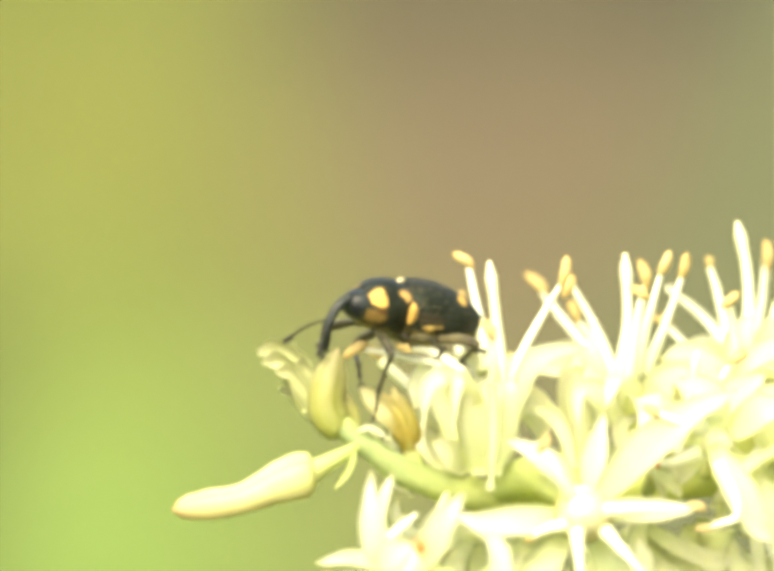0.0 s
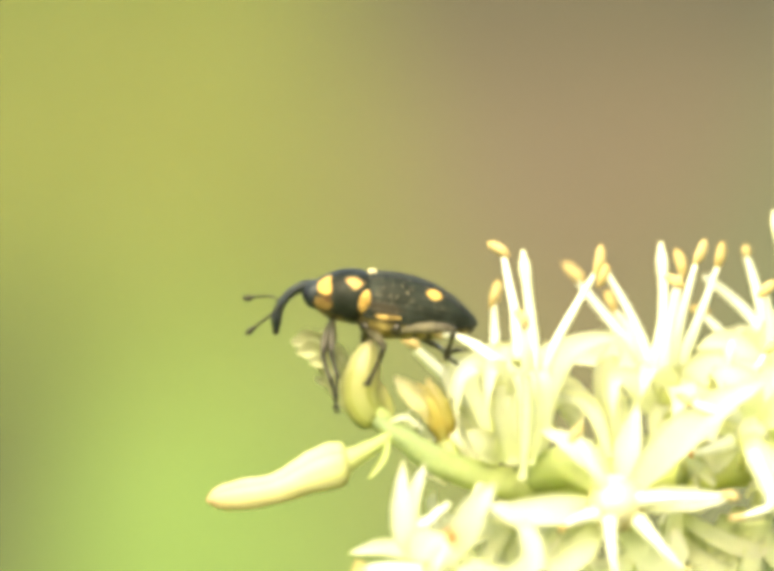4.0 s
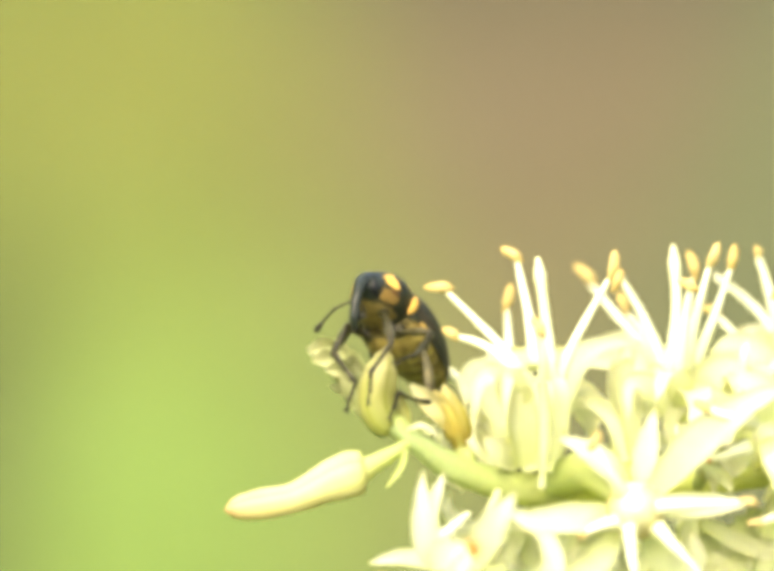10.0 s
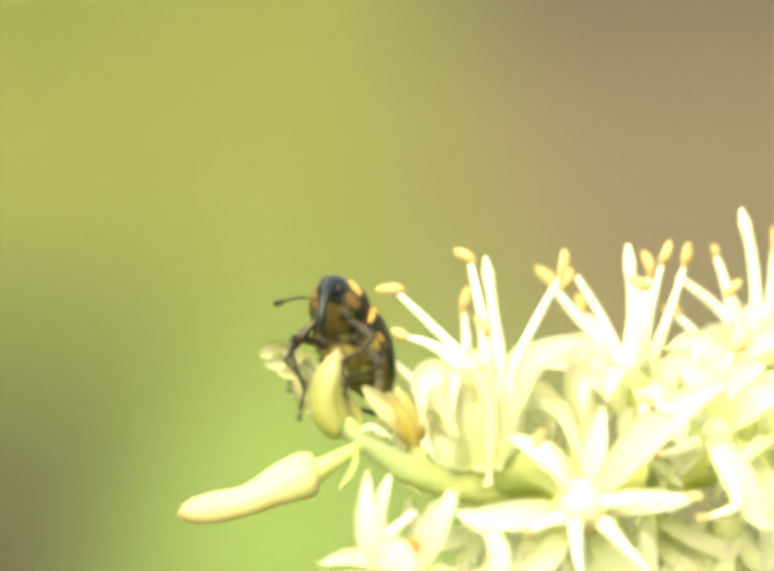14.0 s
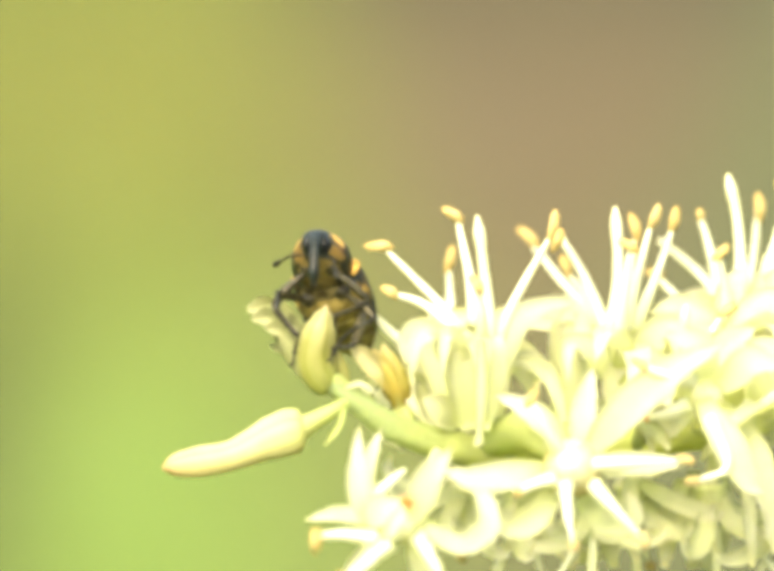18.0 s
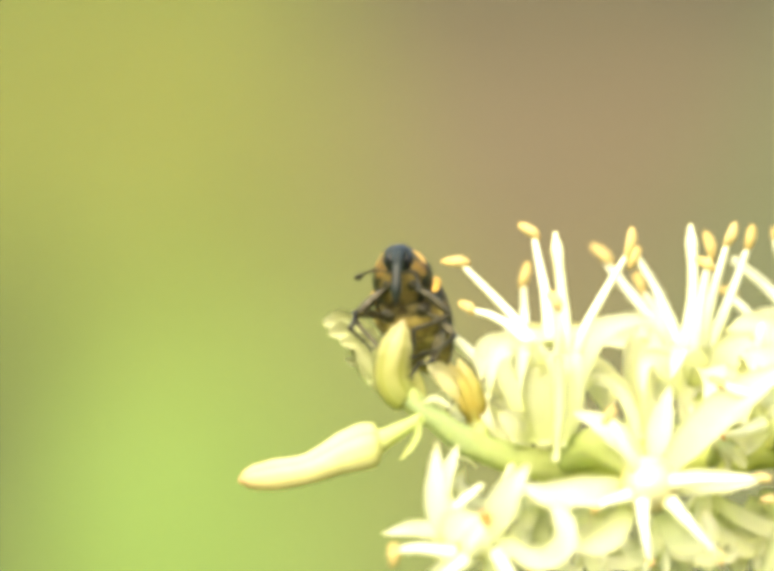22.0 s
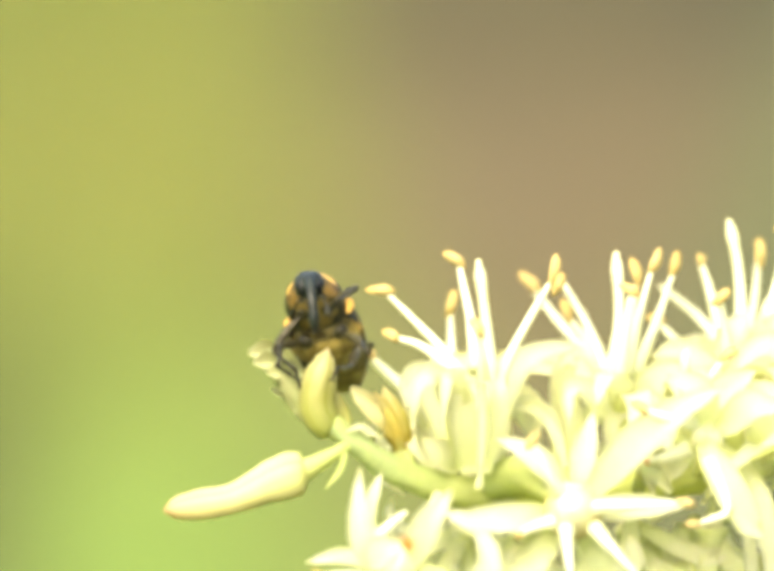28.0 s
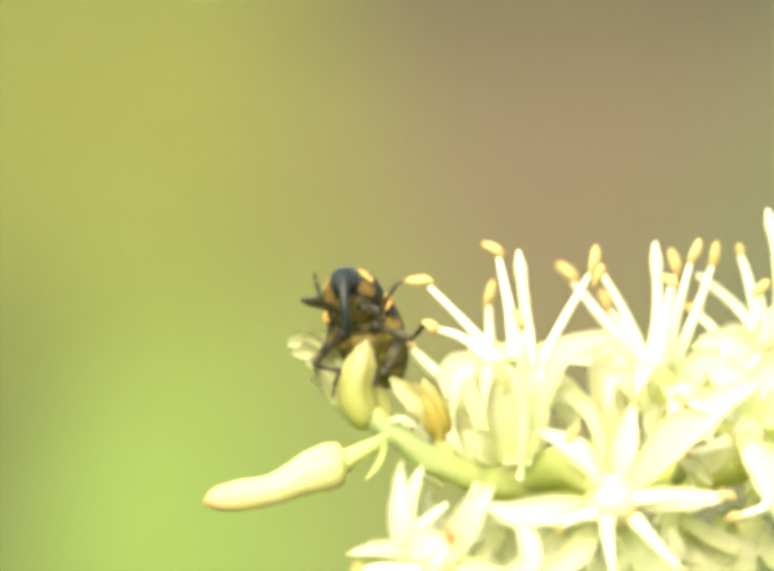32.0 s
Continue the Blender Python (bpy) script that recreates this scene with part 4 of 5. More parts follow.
# ---- the weevil; its own space: x ahead, y to its left, z up, millimetres ----
def rings(sections, seg, lower=-180.0, upper=180.0, power=2.3):
    """A body from cross-sections (x, half width, top, bottom), from one angle to another (0 at the left flank, 90 on top)."""
    verts, faces, along, across = [], [], [], []
    full = upper - lower >= 359
    cols = seg if full else seg + 1
    for k, (x, w, top, low) in enumerate(sections):
        mid = (top + low) / 2
        for j in range(cols):
            a = radians(lower + (upper - lower) * j / seg)
            ca, sa = math.cos(a), math.sin(a)
            e = 2 / power
            y = w * math.copysign(abs(ca) ** e, ca)
            z = mid + (top - mid if sa > 0 else mid - low) * math.copysign(abs(sa) ** e, sa)
            verts.append((x, y, z))
            along.append(k / (len(sections) - 1))
            across.append(j / seg)
    for k in range(len(sections) - 1):
        for j in range(seg):
            j2 = (j + 1) % cols if full else j + 1
            a, b, c, d = k * cols + j, k * cols + j2, (k + 1) * cols + j2, (k + 1) * cols + j
            faces.append((a, b, c, d))
    if full:
        for k in (0, len(sections) - 1):
            ring = [k * cols + j for j in range(cols)]
            faces.append(tuple(ring if k else ring[::-1]))
    return verts, faces, along, across


def stations(rows, steps):
    """Cross-sections at even steps on smooth curves through the given ones."""
    a = smooth_line([(x, w, t) for x, w, t, b in rows], steps)
    b = smooth_line([(x, b, 0) for x, w, t, b in rows], steps)
    return [(p.x, max(p.y, 0.02), p.z, q.y) for p, q in zip(a, b)]


def flipped(shape):
    verts, faces, *more = shape
    return [(v[0], -v[1], v[2]) for v in verts], [f[::-1] for f in faces], *more


weevil = new("weevil")
tagged(weevil, "black snout weevil with orange spots climbing on flower buds", "weevil")
pronotum = part("pronotum", rings(stations([(-0.1, 1.66, 1.60, -1.35), (0.2, 1.82, 1.78, -1.5), (0.9, 1.86, 1.82, -1.55), (1.6, 1.74, 1.64, -1.55), (2.2, 1.48, 1.32, -1.45), (2.7, 1.14, 0.92, -1.25), (2.98, 0.86, 0.6, -1.05), (3.05, 0.6, 0.35, -0.9)], 28), 36), SHELL_FRONT, weevil, "black pronotum with orange side spots shading to brown")
BELLY_LINE = [(0.3, 1.4, 1.2, -1.4), (-0.6, 1.92, 1.2, -1.8), (-1.8, 2.12, 1.2, -1.95), (-3.2, 2.0, 1.0, -1.75), (-4.7, 1.62, 0.6, -1.45), (-6.0, 1.1, 0.2, -1.1), (-6.8, 0.55, -0.1, -0.8), (-7.0, 0.1, -0.3, -0.5)]
part("abdomen", rings(stations(BELLY_LINE, 30), 32), BELLY, weevil, "dark abdomen")


def belly_plate(front, back, lower=-166, upper=-14):
    """A horny plate of the underside between two places along the body, a little proud of the dark skin between the plates."""
    line = stations(BELLY_LINE, 60)
    xs = [front + (back - front) * k / 6 for k in range(7)]
    cut = []
    for n, x in enumerate(xs):
        s = min(line, key=lambda q: abs(q[0] - x))
        proud = 0.0 if n in (0, 6) else 0.07
        cut.append((x, s[1] + proud, s[2], s[3] - proud))
    return rings(cut, 22, lower, upper)


part("metasternum", belly_plate(-0.5, -2.35), STERNUM, weevil, "ochre plate between the legs")
for front, back in ((-2.5, -3.35), (-3.5, -4.2), (-4.35, -4.95), (-5.1, -5.6), (-5.75, -6.6)):
    part("sternite", belly_plate(front, back), STERNITE, weevil, "yellowish belly segment")
WING = [(0.02, 1.64, 1.62), (-0.35, 2.05, 1.88), (-1.3, 2.26, 2.08), (-2.8, 2.22, 2.06), (-4.2, 1.98, 1.76), (-5.4, 1.56, 1.26), (-6.4, 1.04, 0.62), (-7.0, 0.50, 0.12), (-7.15, 0.12, -0.2)]
wing = rings(stations([(x, w, t, t - 2 * (t + 0.2)) for x, w, t in WING], 34), 24, -12, 89)
part("elytron", wing, SHELL_WING, weevil, "black wing case with rows of fine pale dots and an orange spot")
part("elytron", flipped(wing), SHELL_WING, weevil, "black wing case with rows of fine pale dots and an orange spot")
part("scutellum", tube([(0.05, 0, 1.7), (-0.22, 0, 1.86), (-0.55, 0, 1.9)], [0.08, 0.24, 0.2, 0.06], 10, 10, 0.6), PALE_PLATE, weevil, "small pale yellow plate at the wing joint")
for s in (1, -1):
    plate = tube([(-0.22, 1.66 * s, 0.85), (-0.18, 1.92 * s, 0.25), (-0.02, 1.86 * s, -0.55)], [0.1, 0.40, 0.50, 0.42, 0.08], 12, 14, 0.6)
    part("side_plate", plate, PATCH, weevil, "orange plate between thorax and wing case")
    plate = tube([(-0.55, 1.92 * s, -0.55), (-1.3, 2.1 * s, -0.62), (-2.5, 2.04 * s, -0.5), (-3.1, 1.95 * s, -0.42)], [0.08, 0.26, 0.30, 0.22, 0.05], 12, 16, 0.6)
    part("side_plate", plate, OCHRE, weevil, "ochre plate along the flank")
NECK = Vector((2.75, 0, -0.42))
head = part("head", rings(stations([(-0.4, 0.90, 0.98, -0.78), (0.1, 0.98, 1.0, -0.86), (0.5, 0.86, 0.86, -0.76), (0.85, 0.56, 0.62, -0.4), (1.05, 0.1, 0.3, 0.0)], 16), 24), SHELL, weevil)
head.location = NECK * MM
for s in (1, -1):
    part("eye", tube([(0.28, 0.3 * s, -0.02), (0.31, 0.64 * s, -0.02), (0.32, 0.93 * s, -0.02)], [0.05, 0.62, 0.60, 0.36, 0.05], 14, 12), EYE, head, "round blue-black eye")
part("rostrum", tube([(0.3, 0, 0.35), (0.95, 0, 0.28), (1.6, 0, -0.25), (2.0, 0, -1.05), (2.08, 0, -1.95), (1.86, 0, -2.85)], [0.60, 0.44, 0.33, 0.29, 0.28, 0.30, 0.34, 0.2], 14, 30), SHELL, head, "long curved snout")
part("mouthparts", tube([(1.88, 0, -2.78), (1.84, 0, -2.95), (1.76, 0, -3.08)], [0.2, 0.22, 0.06], 10), LIMB, head)

# lengths of femur, tibia and tarsus, and of an antenna's scape and flagellum
LENGTHS = {"fore": (2.9, 2.6, 1.7), "mid": (2.7, 2.5, 1.7), "hind": (3.6, 2.8, 1.7), "antenna": (1.3, 1.75)}


def leg_pieces(lengths, fat):
    """Femur, tibia and tarsus, each lying along x from its joint."""
    a, b, c = lengths
    femur = tube([(0, 0, 0), (a * 0.5, 0, 0.12), (a, 0, 0)], [0.16, 0.21 * fat, 0.28 * fat, 0.32 * fat, 0.28 * fat, 0.18], 12, 18, 0.85)
    tibia = tube([(0, 0, 0), (b * 0.45, 0, -0.09), (b, 0, 0)], [0.18, 0.16, 0.13, 0.14, 0.17], 8, 14)
    tarsus = tube([(0, 0, 0), (c * 0.35, 0, 0.06), (c * 0.7, 0, 0.06), (c, 0, -0.1)], [0.09, 0.08, 0.08, 0.07, 0.07, 0.07, 0.06], 8, 18)
    return femur, tibia, tarsus


def claw_shape(x):
    return tube([(x - 0.05, 0.0, -0.05), (x + 0.2, 0.16, 0.02), (x + 0.3, 0.2, -0.16)], [0.07, 0.055, 0.02], 6)


JOINTS = {}
for key, (x, y, z), fat, mats in (("fore", (1.5, 0.75, -1.35), 1.0, (FORE_THIGH, LEG, LIMB)), ("mid", (-0.5, 1.2, -1.55), 1.0, (MID_THIGH, LEG, LIMB)), ("hind", (-2.3, 1.8, -1.25), 1.15, (HIND_THIGH, LEG, LIMB))):
    for s in (1, -1):
        pieces = [part(n, shape, m, weevil) for n, shape, m in zip(("femur", "tibia", "tarsus"), leg_pieces(LENGTHS[key], fat), mats)]
        inner = Vector((x, y * s * 0.8, z + 0.35))
        part("coxa", tube([inner, Vector((x, y * s, z)), Vector((x, y * s * 1.1, z - 0.28))], [0.42, 0.52, 0.46, 0.3, 0.06], 12, 10), LEG, pronotum if key == "fore" else weevil)
        claw = claw_shape(LENGTHS[key][2])
        for f, fat_foot in ((0.16, 0.14), (0.38, 0.14), (0.6, 0.17)):
            c = LENGTHS[key][2]
            part("tarsomere", tube([(c * (f - 0.1), 0, 0.05), (c * f, 0, 0.06), (c * (f + 0.1), 0, 0.03)], [0.06, fat_foot * 0.8, fat_foot, 0.05], 8, 6), LIMB, pieces[2])
        part("claw", claw, LIMB, pieces[2])
        part("claw", flipped(claw), LIMB, pieces[2])
        length = LENGTHS[key][1]
        part("spur", tube([(length - 0.1, 0, -0.08), (length + 0.08, 0, -0.2), (length + 0.16, 0, -0.32)], [0.09, 0.06, 0.02], 6), LIMB, pieces[1])
        JOINTS[key, s] = (Vector((x, y * s, z)), pieces)
for s in (1, -1):
    a, b = LENGTHS["antenna"]
    scape = part("scape", tube([(0, 0, 0), (a * 0.5, 0, 0.04), (a, 0, 0)], [0.07, 0.06, 0.06, 0.1], 8, 10), LIMB, weevil, "slender first joint of an elbowed antenna")
    funicle = part("funicle", tube([(0, 0, 0), (b * 0.4, 0, 0.04), (b * 0.6, 0, 0.02)], [0.09, 0.06, 0.09, 0.06, 0.09, 0.06, 0.09, 0.07], 8, 24), LIMB, weevil, "beaded feeler")
    part("club", tube([(b * 0.55, 0, 0.02), (b * 0.8, 0, 0.0), (b * 1.04, 0, 0)], [0.06, 0.12, 0.17, 0.19, 0.17, 0.04], 10, 14), LIMB, funicle, "black club at the feeler's end")
    JOINTS["antenna", s] = (Vector((2.02, 0.2 * s, -1.15)), [scape, funicle])

# the weevil's waist in the spray's space, its yaw towards the camera, head up and roll; then the fore body's turn and lift on the waist, the head's nod and turn
BODY = []
BODY += [
    (0, 3.27, -0.65, 1.10, 37.4, 4.4, -12.5, 4.6, 11.1, 9.8, -1.4),
    (1, 1.26, -0.52, 1.29, 34.6, 5.4, -14.1, 1.4, 8.6, 10.6, -1.4),
    (2, 0.29, -0.60, 0.95, 21.6, 9.9, -10.8, -0.3, 8.6, 5.3, 0.5),
    (3, 0.18, -0.42, 1.10, 2.2, 11.6, -8.4, -1.2, 6.0, -1.9, -3.9),
    (5.5, -2.03, -0.32, 0.54, -1.9, 6.5, -1.7, -4.6, 5.1, 0.0, -2.3),
    (6, -2.26, -0.38, 0.06, 0.6, 8.3, 0.8, -5.2, 5.0, 0.4, -2.0),
    (6.5, -1.95, -0.42, 0.93, 8.5, 16.9, 0.7, -0.6, -2.2, 2.7, -0.5),
    (7, -0.02, 0.64, 0.66, 15.3, 46.6, 8.6, 4.0, -9.3, 5.0, 1.1),
]
BODY += [
    (7.5, -1.29, 0.57, 0.65, 21.1, 21.1, 6.4, 1.6, -7.7, 3.5, -2.0),
    (8, -2.14, 0.50, 0.17, 23.9, 12.7, 4.3, -0.8, -6.1, 2.0, -5.1),
    (8.5, -1.46, 1.08, 0.63, 18.7, 28.5, 3.6, 2.0, -7.8, 10.1, -0.7),
    (9, 0.09, 1.66, 1.07, 26.4, 47.3, 1.0, 4.8, -9.4, 18.3, 3.7),
    (10, -0.06, 1.81, 0.83, 49.6, 40.9, 10.6, 12.7, -1.9, 29.6, 1.5),
    (11, 0.41, 2.00, 0.75, 54.7, 48.3, 9.8, 12.3, -2.3, 39.8, 2.0),
    (12, 0.28, 2.01, 0.81, 58.8, 43.9, 7.9, 12.8, -0.7, 38.5, 2.5),
    (13, 0.13, 2.04, 0.72, 62.0, 43.3, 6.4, 12.3, 3.0, 34.0, 3.2),
]
BODY += [
    (14, 0.15, 2.07, 0.50, 64.0, 42.8, 5.9, 11.6, 4.5, 33.5, 3.8),
    (15, -0.17, 2.11, 0.78, 65.7, 42.3, 11.3, 9.0, 5.4, 34.1, 4.3),
    (18, -0.15, 2.28, 0.56, 63.3, 41.7, 15.9, 11.1, 4.4, 34.5, 5.1),
    (19, -0.20, 2.31, 0.74, 63.5, 42.9, 15.0, 11.2, 4.6, 35.9, 5.2),
    (20, -0.17, 2.34, 0.53, 64.8, 43.3, 15.5, 10.7, 5.7, 38.7, 5.0),
    (21, 0.06, 2.35, 0.41, 64.9, 43.8, 14.2, 10.5, 6.7, 40.9, 5.1),
    (22, 0.10, 2.36, 0.44, 65.8, 42.8, 14.3, 9.9, 7.6, 42.4, 5.4),
    (23, -0.22, 2.37, 0.54, 67.8, 39.8, 15.4, 9.1, 8.4, 43.3, 5.6),
]
BODY += [
    (24, -0.21, 2.37, 0.50, 69.5, 39.9, 18.1, 6.3, 7.2, 48.9, 6.1),
    (25, -0.28, 2.36, 0.67, 71.0, 39.1, 23.7, 4.4, 5.7, 51.1, 5.9),
    (28, -0.62, 2.37, 0.76, 69.2, 38.7, 20.4, 5.2, 7.1, 44.1, 8.7),
    (29, -0.90, 2.36, 0.68, 67.5, 35.3, 17.6, 4.2, 5.0, 49.4, 11.5),
    (30, -0.81, 2.36, 0.52, 65.1, 36.9, 20.2, 2.5, 5.0, 50.7, 11.3),
    (30.5, -0.63, 2.36, 0.67, 64.2, 37.5, 18.1, 2.2, 2.7, 54.5, 11.4),
    (31, -0.58, 2.37, 0.58, 64.7, 38.9, 20.2, 1.4, 2.5, 54.9, 8.9),
    (32, -0.65, 2.38, 0.53, 65.6, 40.6, 16.0, 4.0, 1.4, 55.7, 5.8),
]
# joints of each limb in the spray's space: knee, ankle and claw, or elbow and club
LIMB_ROWS = {}
LIMB_ROWS["fore", 1] = [
    (0, (3.2, -4.4, -1.6), (2.4, -3.6, -3.9), (2.2, -3.0, -5.5)), (1, (0.8, -4.3, -1.4), (0.0, -4.3, -3.8), (-0.3, -4.4, -5.5)), (2, (-1.9, -3.6, -2.1), (-1.9, -5.9, -3.4), (-2.3, -5.6, -5.0)),
    (3, (-2.3, -2.9, -1.9), (-2.0, -5.1, -3.4), (-2.2, -4.5, -5.0)), (6, (-2.6, -2.8, -2.7), (-2.1, -4.8, -4.2), (-2.0, -4.5, -5.8)), (7, (-1.3, -2.9, -1.5), (-1.7, -5.1, -2.8), (-2.2, -4.2, -4.2)),
    (8, (-1.7, -2.7, -2.5), (-1.4, -5.2, -3.2), (-1.1, -3.7, -4.0)), (9, (-2.6, -2.5, 0.5), (-2.8, -4.8, -0.8), (-2.9, -3.2, -1.5)), (10, (0.2, -2.5, -1.1), (-1.1, -4.0, -2.8), (-1.2, -4.0, -4.5)),
]
LIMB_ROWS["fore", 1] += [
    (11, (2.2, -2.1, -0.3), (0.4, -3.4, -1.7), (0.4, -2.0, -2.7)), (12, (2.1, -2.2, -0.3), (0.2, -3.3, -1.7), (0.3, -2.1, -3.0)), (13, (2.1, -2.1, -0.4), (0.2, -3.2, -1.8), (0.2, -2.0, -3.1)),
    (14, (2.1, -1.9, -0.7), (0.3, -3.1, -2.1), (0.3, -4.2, -3.3)), (15, (2.2, -1.2, -0.6), (0.3, -2.5, -1.8), (0.5, -2.5, -3.5)), (18, (2.5, 0.2, -1.0), (0.4, -1.0, -2.0), (0.5, -1.0, -3.7)),
    (19, (2.5, 0.2, -0.7), (0.4, -0.9, -1.8), (0.5, -0.9, -3.5)), (20, (2.5, 0.2, -0.9), (0.2, -0.6, -1.8), (0.2, -1.4, -3.3)), (21, (2.7, 0.2, -1.0), (0.5, -0.7, -2.0), (0.5, -1.5, -3.5)),
]
LIMB_ROWS["fore", 1] += [
    (22, (2.8, 0.2, -0.9), (0.6, -0.6, -1.9), (0.6, -1.4, -3.4)), (23, (2.1, -1.8, 0.0), (1.7, -3.6, 1.7), (2.4, -2.1, 2.2)), (24, (2.8, -0.8, 1.8), (0.8, -2.4, 1.1), (-0.3, -3.6, 0.6)),
    (25, (2.2, -1.5, 2.4), (1.3, -3.6, 1.3), (0.1, -2.6, 0.6)), (28, (1.7, -1.5, 2.4), (0.6, -3.6, 1.6), (0.0, -2.2, 0.8)), (29, (1.6, -1.4, 1.9), (0.5, -3.5, 0.9), (-0.1, -2.1, 0.2)),
    (30, (1.9, -0.7, 2.1), (0.3, -2.6, 1.1), (-0.5, -4.0, 0.6)), (30.5, (1.6, -1.2, 2.3), (0.4, -3.4, 1.6), (-0.3, -2.0, 0.9)), (31, (1.6, -1.2, 2.4), (0.4, -3.5, 1.9), (-0.4, -2.0, 1.4)),
]
LIMB_ROWS["fore", 1] += [
    (32, (0.7, -2.4, 0.2), (1.2, -4.7, 1.3), (1.8, -3.3, 2.1)),
]
LIMB_ROWS["fore", -1] = [
    (0, (-0.7, 1.0, -0.1), (-1.2, -1.4, -1.1), (-0.9, -2.9, -1.8)), (1, (-2.8, 0.6, -1.1), (-1.6, -1.4, -2.1), (-1.0, -3.0, -2.4)), (2, (-3.6, 1.4, -1.1), (-2.3, -0.6, -2.1), (-1.7, -2.1, -2.7)),
    (3, (-3.0, -0.8, -1.9), (-2.4, -2.7, -3.5), (-2.1, -2.7, -5.2)), (6, (-3.4, -0.4, -3.7), (-2.4, -2.7, -4.4), (-2.1, -2.7, -6.1)), (7, (-4.2, -0.1, -1.5), (-3.1, -1.9, -3.1), (-2.4, -2.6, -4.4)),
    (8, (-3.2, -1.1, -3.4), (-2.0, 1.2, -3.3), (-1.4, -0.4, -3.7)), (9, (-4.5, -0.2, 1.1), (-5.2, -2.2, -0.4), (-6.3, -1.0, 0.0)), (10, (-3.3, 0.2, -1.6), (-2.0, -0.9, -3.4), (-2.5, -1.0, -5.0)),
]
LIMB_ROWS["fore", -1] += [
    (11, (-3.0, 0.3, -1.2), (-2.0, -0.4, -3.5), (-2.1, -1.9, -4.3)), (12, (-3.0, 0.3, -1.2), (-2.0, -0.5, -3.5), (-2.4, -1.0, -5.1)), (13, (-3.1, 0.2, -1.2), (-2.1, -0.3, -3.6), (-2.4, -0.8, -5.2)),
    (14, (-3.0, 0.2, -1.4), (-2.1, -0.3, -3.8), (-2.5, -0.8, -5.4)), (15, (-3.1, 0.2, -1.3), (-2.0, -0.8, -3.4), (-2.3, -0.8, -5.0)), (18, (-3.3, 0.4, -1.3), (-1.7, -0.4, -3.2), (-2.1, -0.6, -4.8)),
    (19, (-3.4, 0.4, -1.1), (-1.7, -0.3, -2.9), (-2.1, -0.5, -4.6)), (20, (-3.4, 0.4, -1.2), (-1.8, -0.5, -3.0), (-1.7, -0.5, -4.7)), (21, (-3.1, 0.5, -1.3), (-1.5, -0.5, -3.2), (-1.4, -0.5, -4.8)),
]
LIMB_ROWS["fore", -1] += [
    (22, (-3.0, 0.5, -1.3), (-1.4, -0.5, -3.1), (-1.3, -0.5, -4.8)), (23, (-3.3, 0.4, -1.2), (-1.8, -0.2, -3.2), (-1.6, -0.9, -4.8)), (24, (-3.4, 0.4, -1.3), (-1.9, -0.6, -3.1), (-1.5, -1.3, -4.7)),
    (25, (-3.3, 0.3, -1.2), (-1.6, -0.1, -3.1), (-1.4, -0.6, -4.7)), (28, (-3.3, 0.4, -1.4), (-2.0, -1.5, -2.6), (-1.5, -1.5, -4.3)), (29, (-3.8, 0.4, -1.7), (-2.3, -1.4, -2.8), (-1.8, -1.4, -4.4)),
    (30, (-3.9, 0.5, -1.7), (-2.8, -1.6, -2.8), (-1.7, -2.4, -3.8)), (30.5, (-4.1, -1.1, -0.1), (-3.0, -2.6, -1.9), (-3.6, -1.1, -2.3)), (31, (-2.4, -2.3, 0.3), (-3.3, 0.1, 0.9), (-4.5, -0.9, 1.4)),
]
LIMB_ROWS["fore", -1] += [
    (32, (-4.0, -1.3, 1.1), (-2.8, -3.6, 1.3), (-3.2, -2.4, 2.4)),
]
LIMB_ROWS["mid", 1] = [
    (0, (5.6, -3.3, -0.7), (6.3, -5.6, -1.2), (6.0, -4.1, -1.8)), (1, (2.2, -3.5, -1.4), (2.9, -5.7, -2.4), (1.6, -5.7, -3.5)), (2, (1.4, -3.9, -0.1), (1.2, -2.7, -2.3), (1.6, -4.3, -2.7)),
    (3, (0.7, -3.9, -1.7), (0.0, -3.3, -4.0), (-0.4, -4.7, -4.9)), (6, (0.3, -0.8, -0.4), (0.3, -3.1, -1.1), (0.0, -4.8, -1.5)), (7, (1.1, -2.7, 0.9), (-0.1, -4.1, -0.9), (-0.4, -2.6, -1.6)),
    (8, (-1.1, -1.7, 1.1), (-0.4, -2.9, -1.0), (-0.1, -4.4, -1.6)), (9, (1.1, -1.8, 1.0), (-0.3, -2.7, -0.8), (-1.2, -2.7, -2.3)), (10, (2.7, -1.4, -0.5), (1.6, -3.2, -1.8), (0.5, -4.5, -2.2)),
]
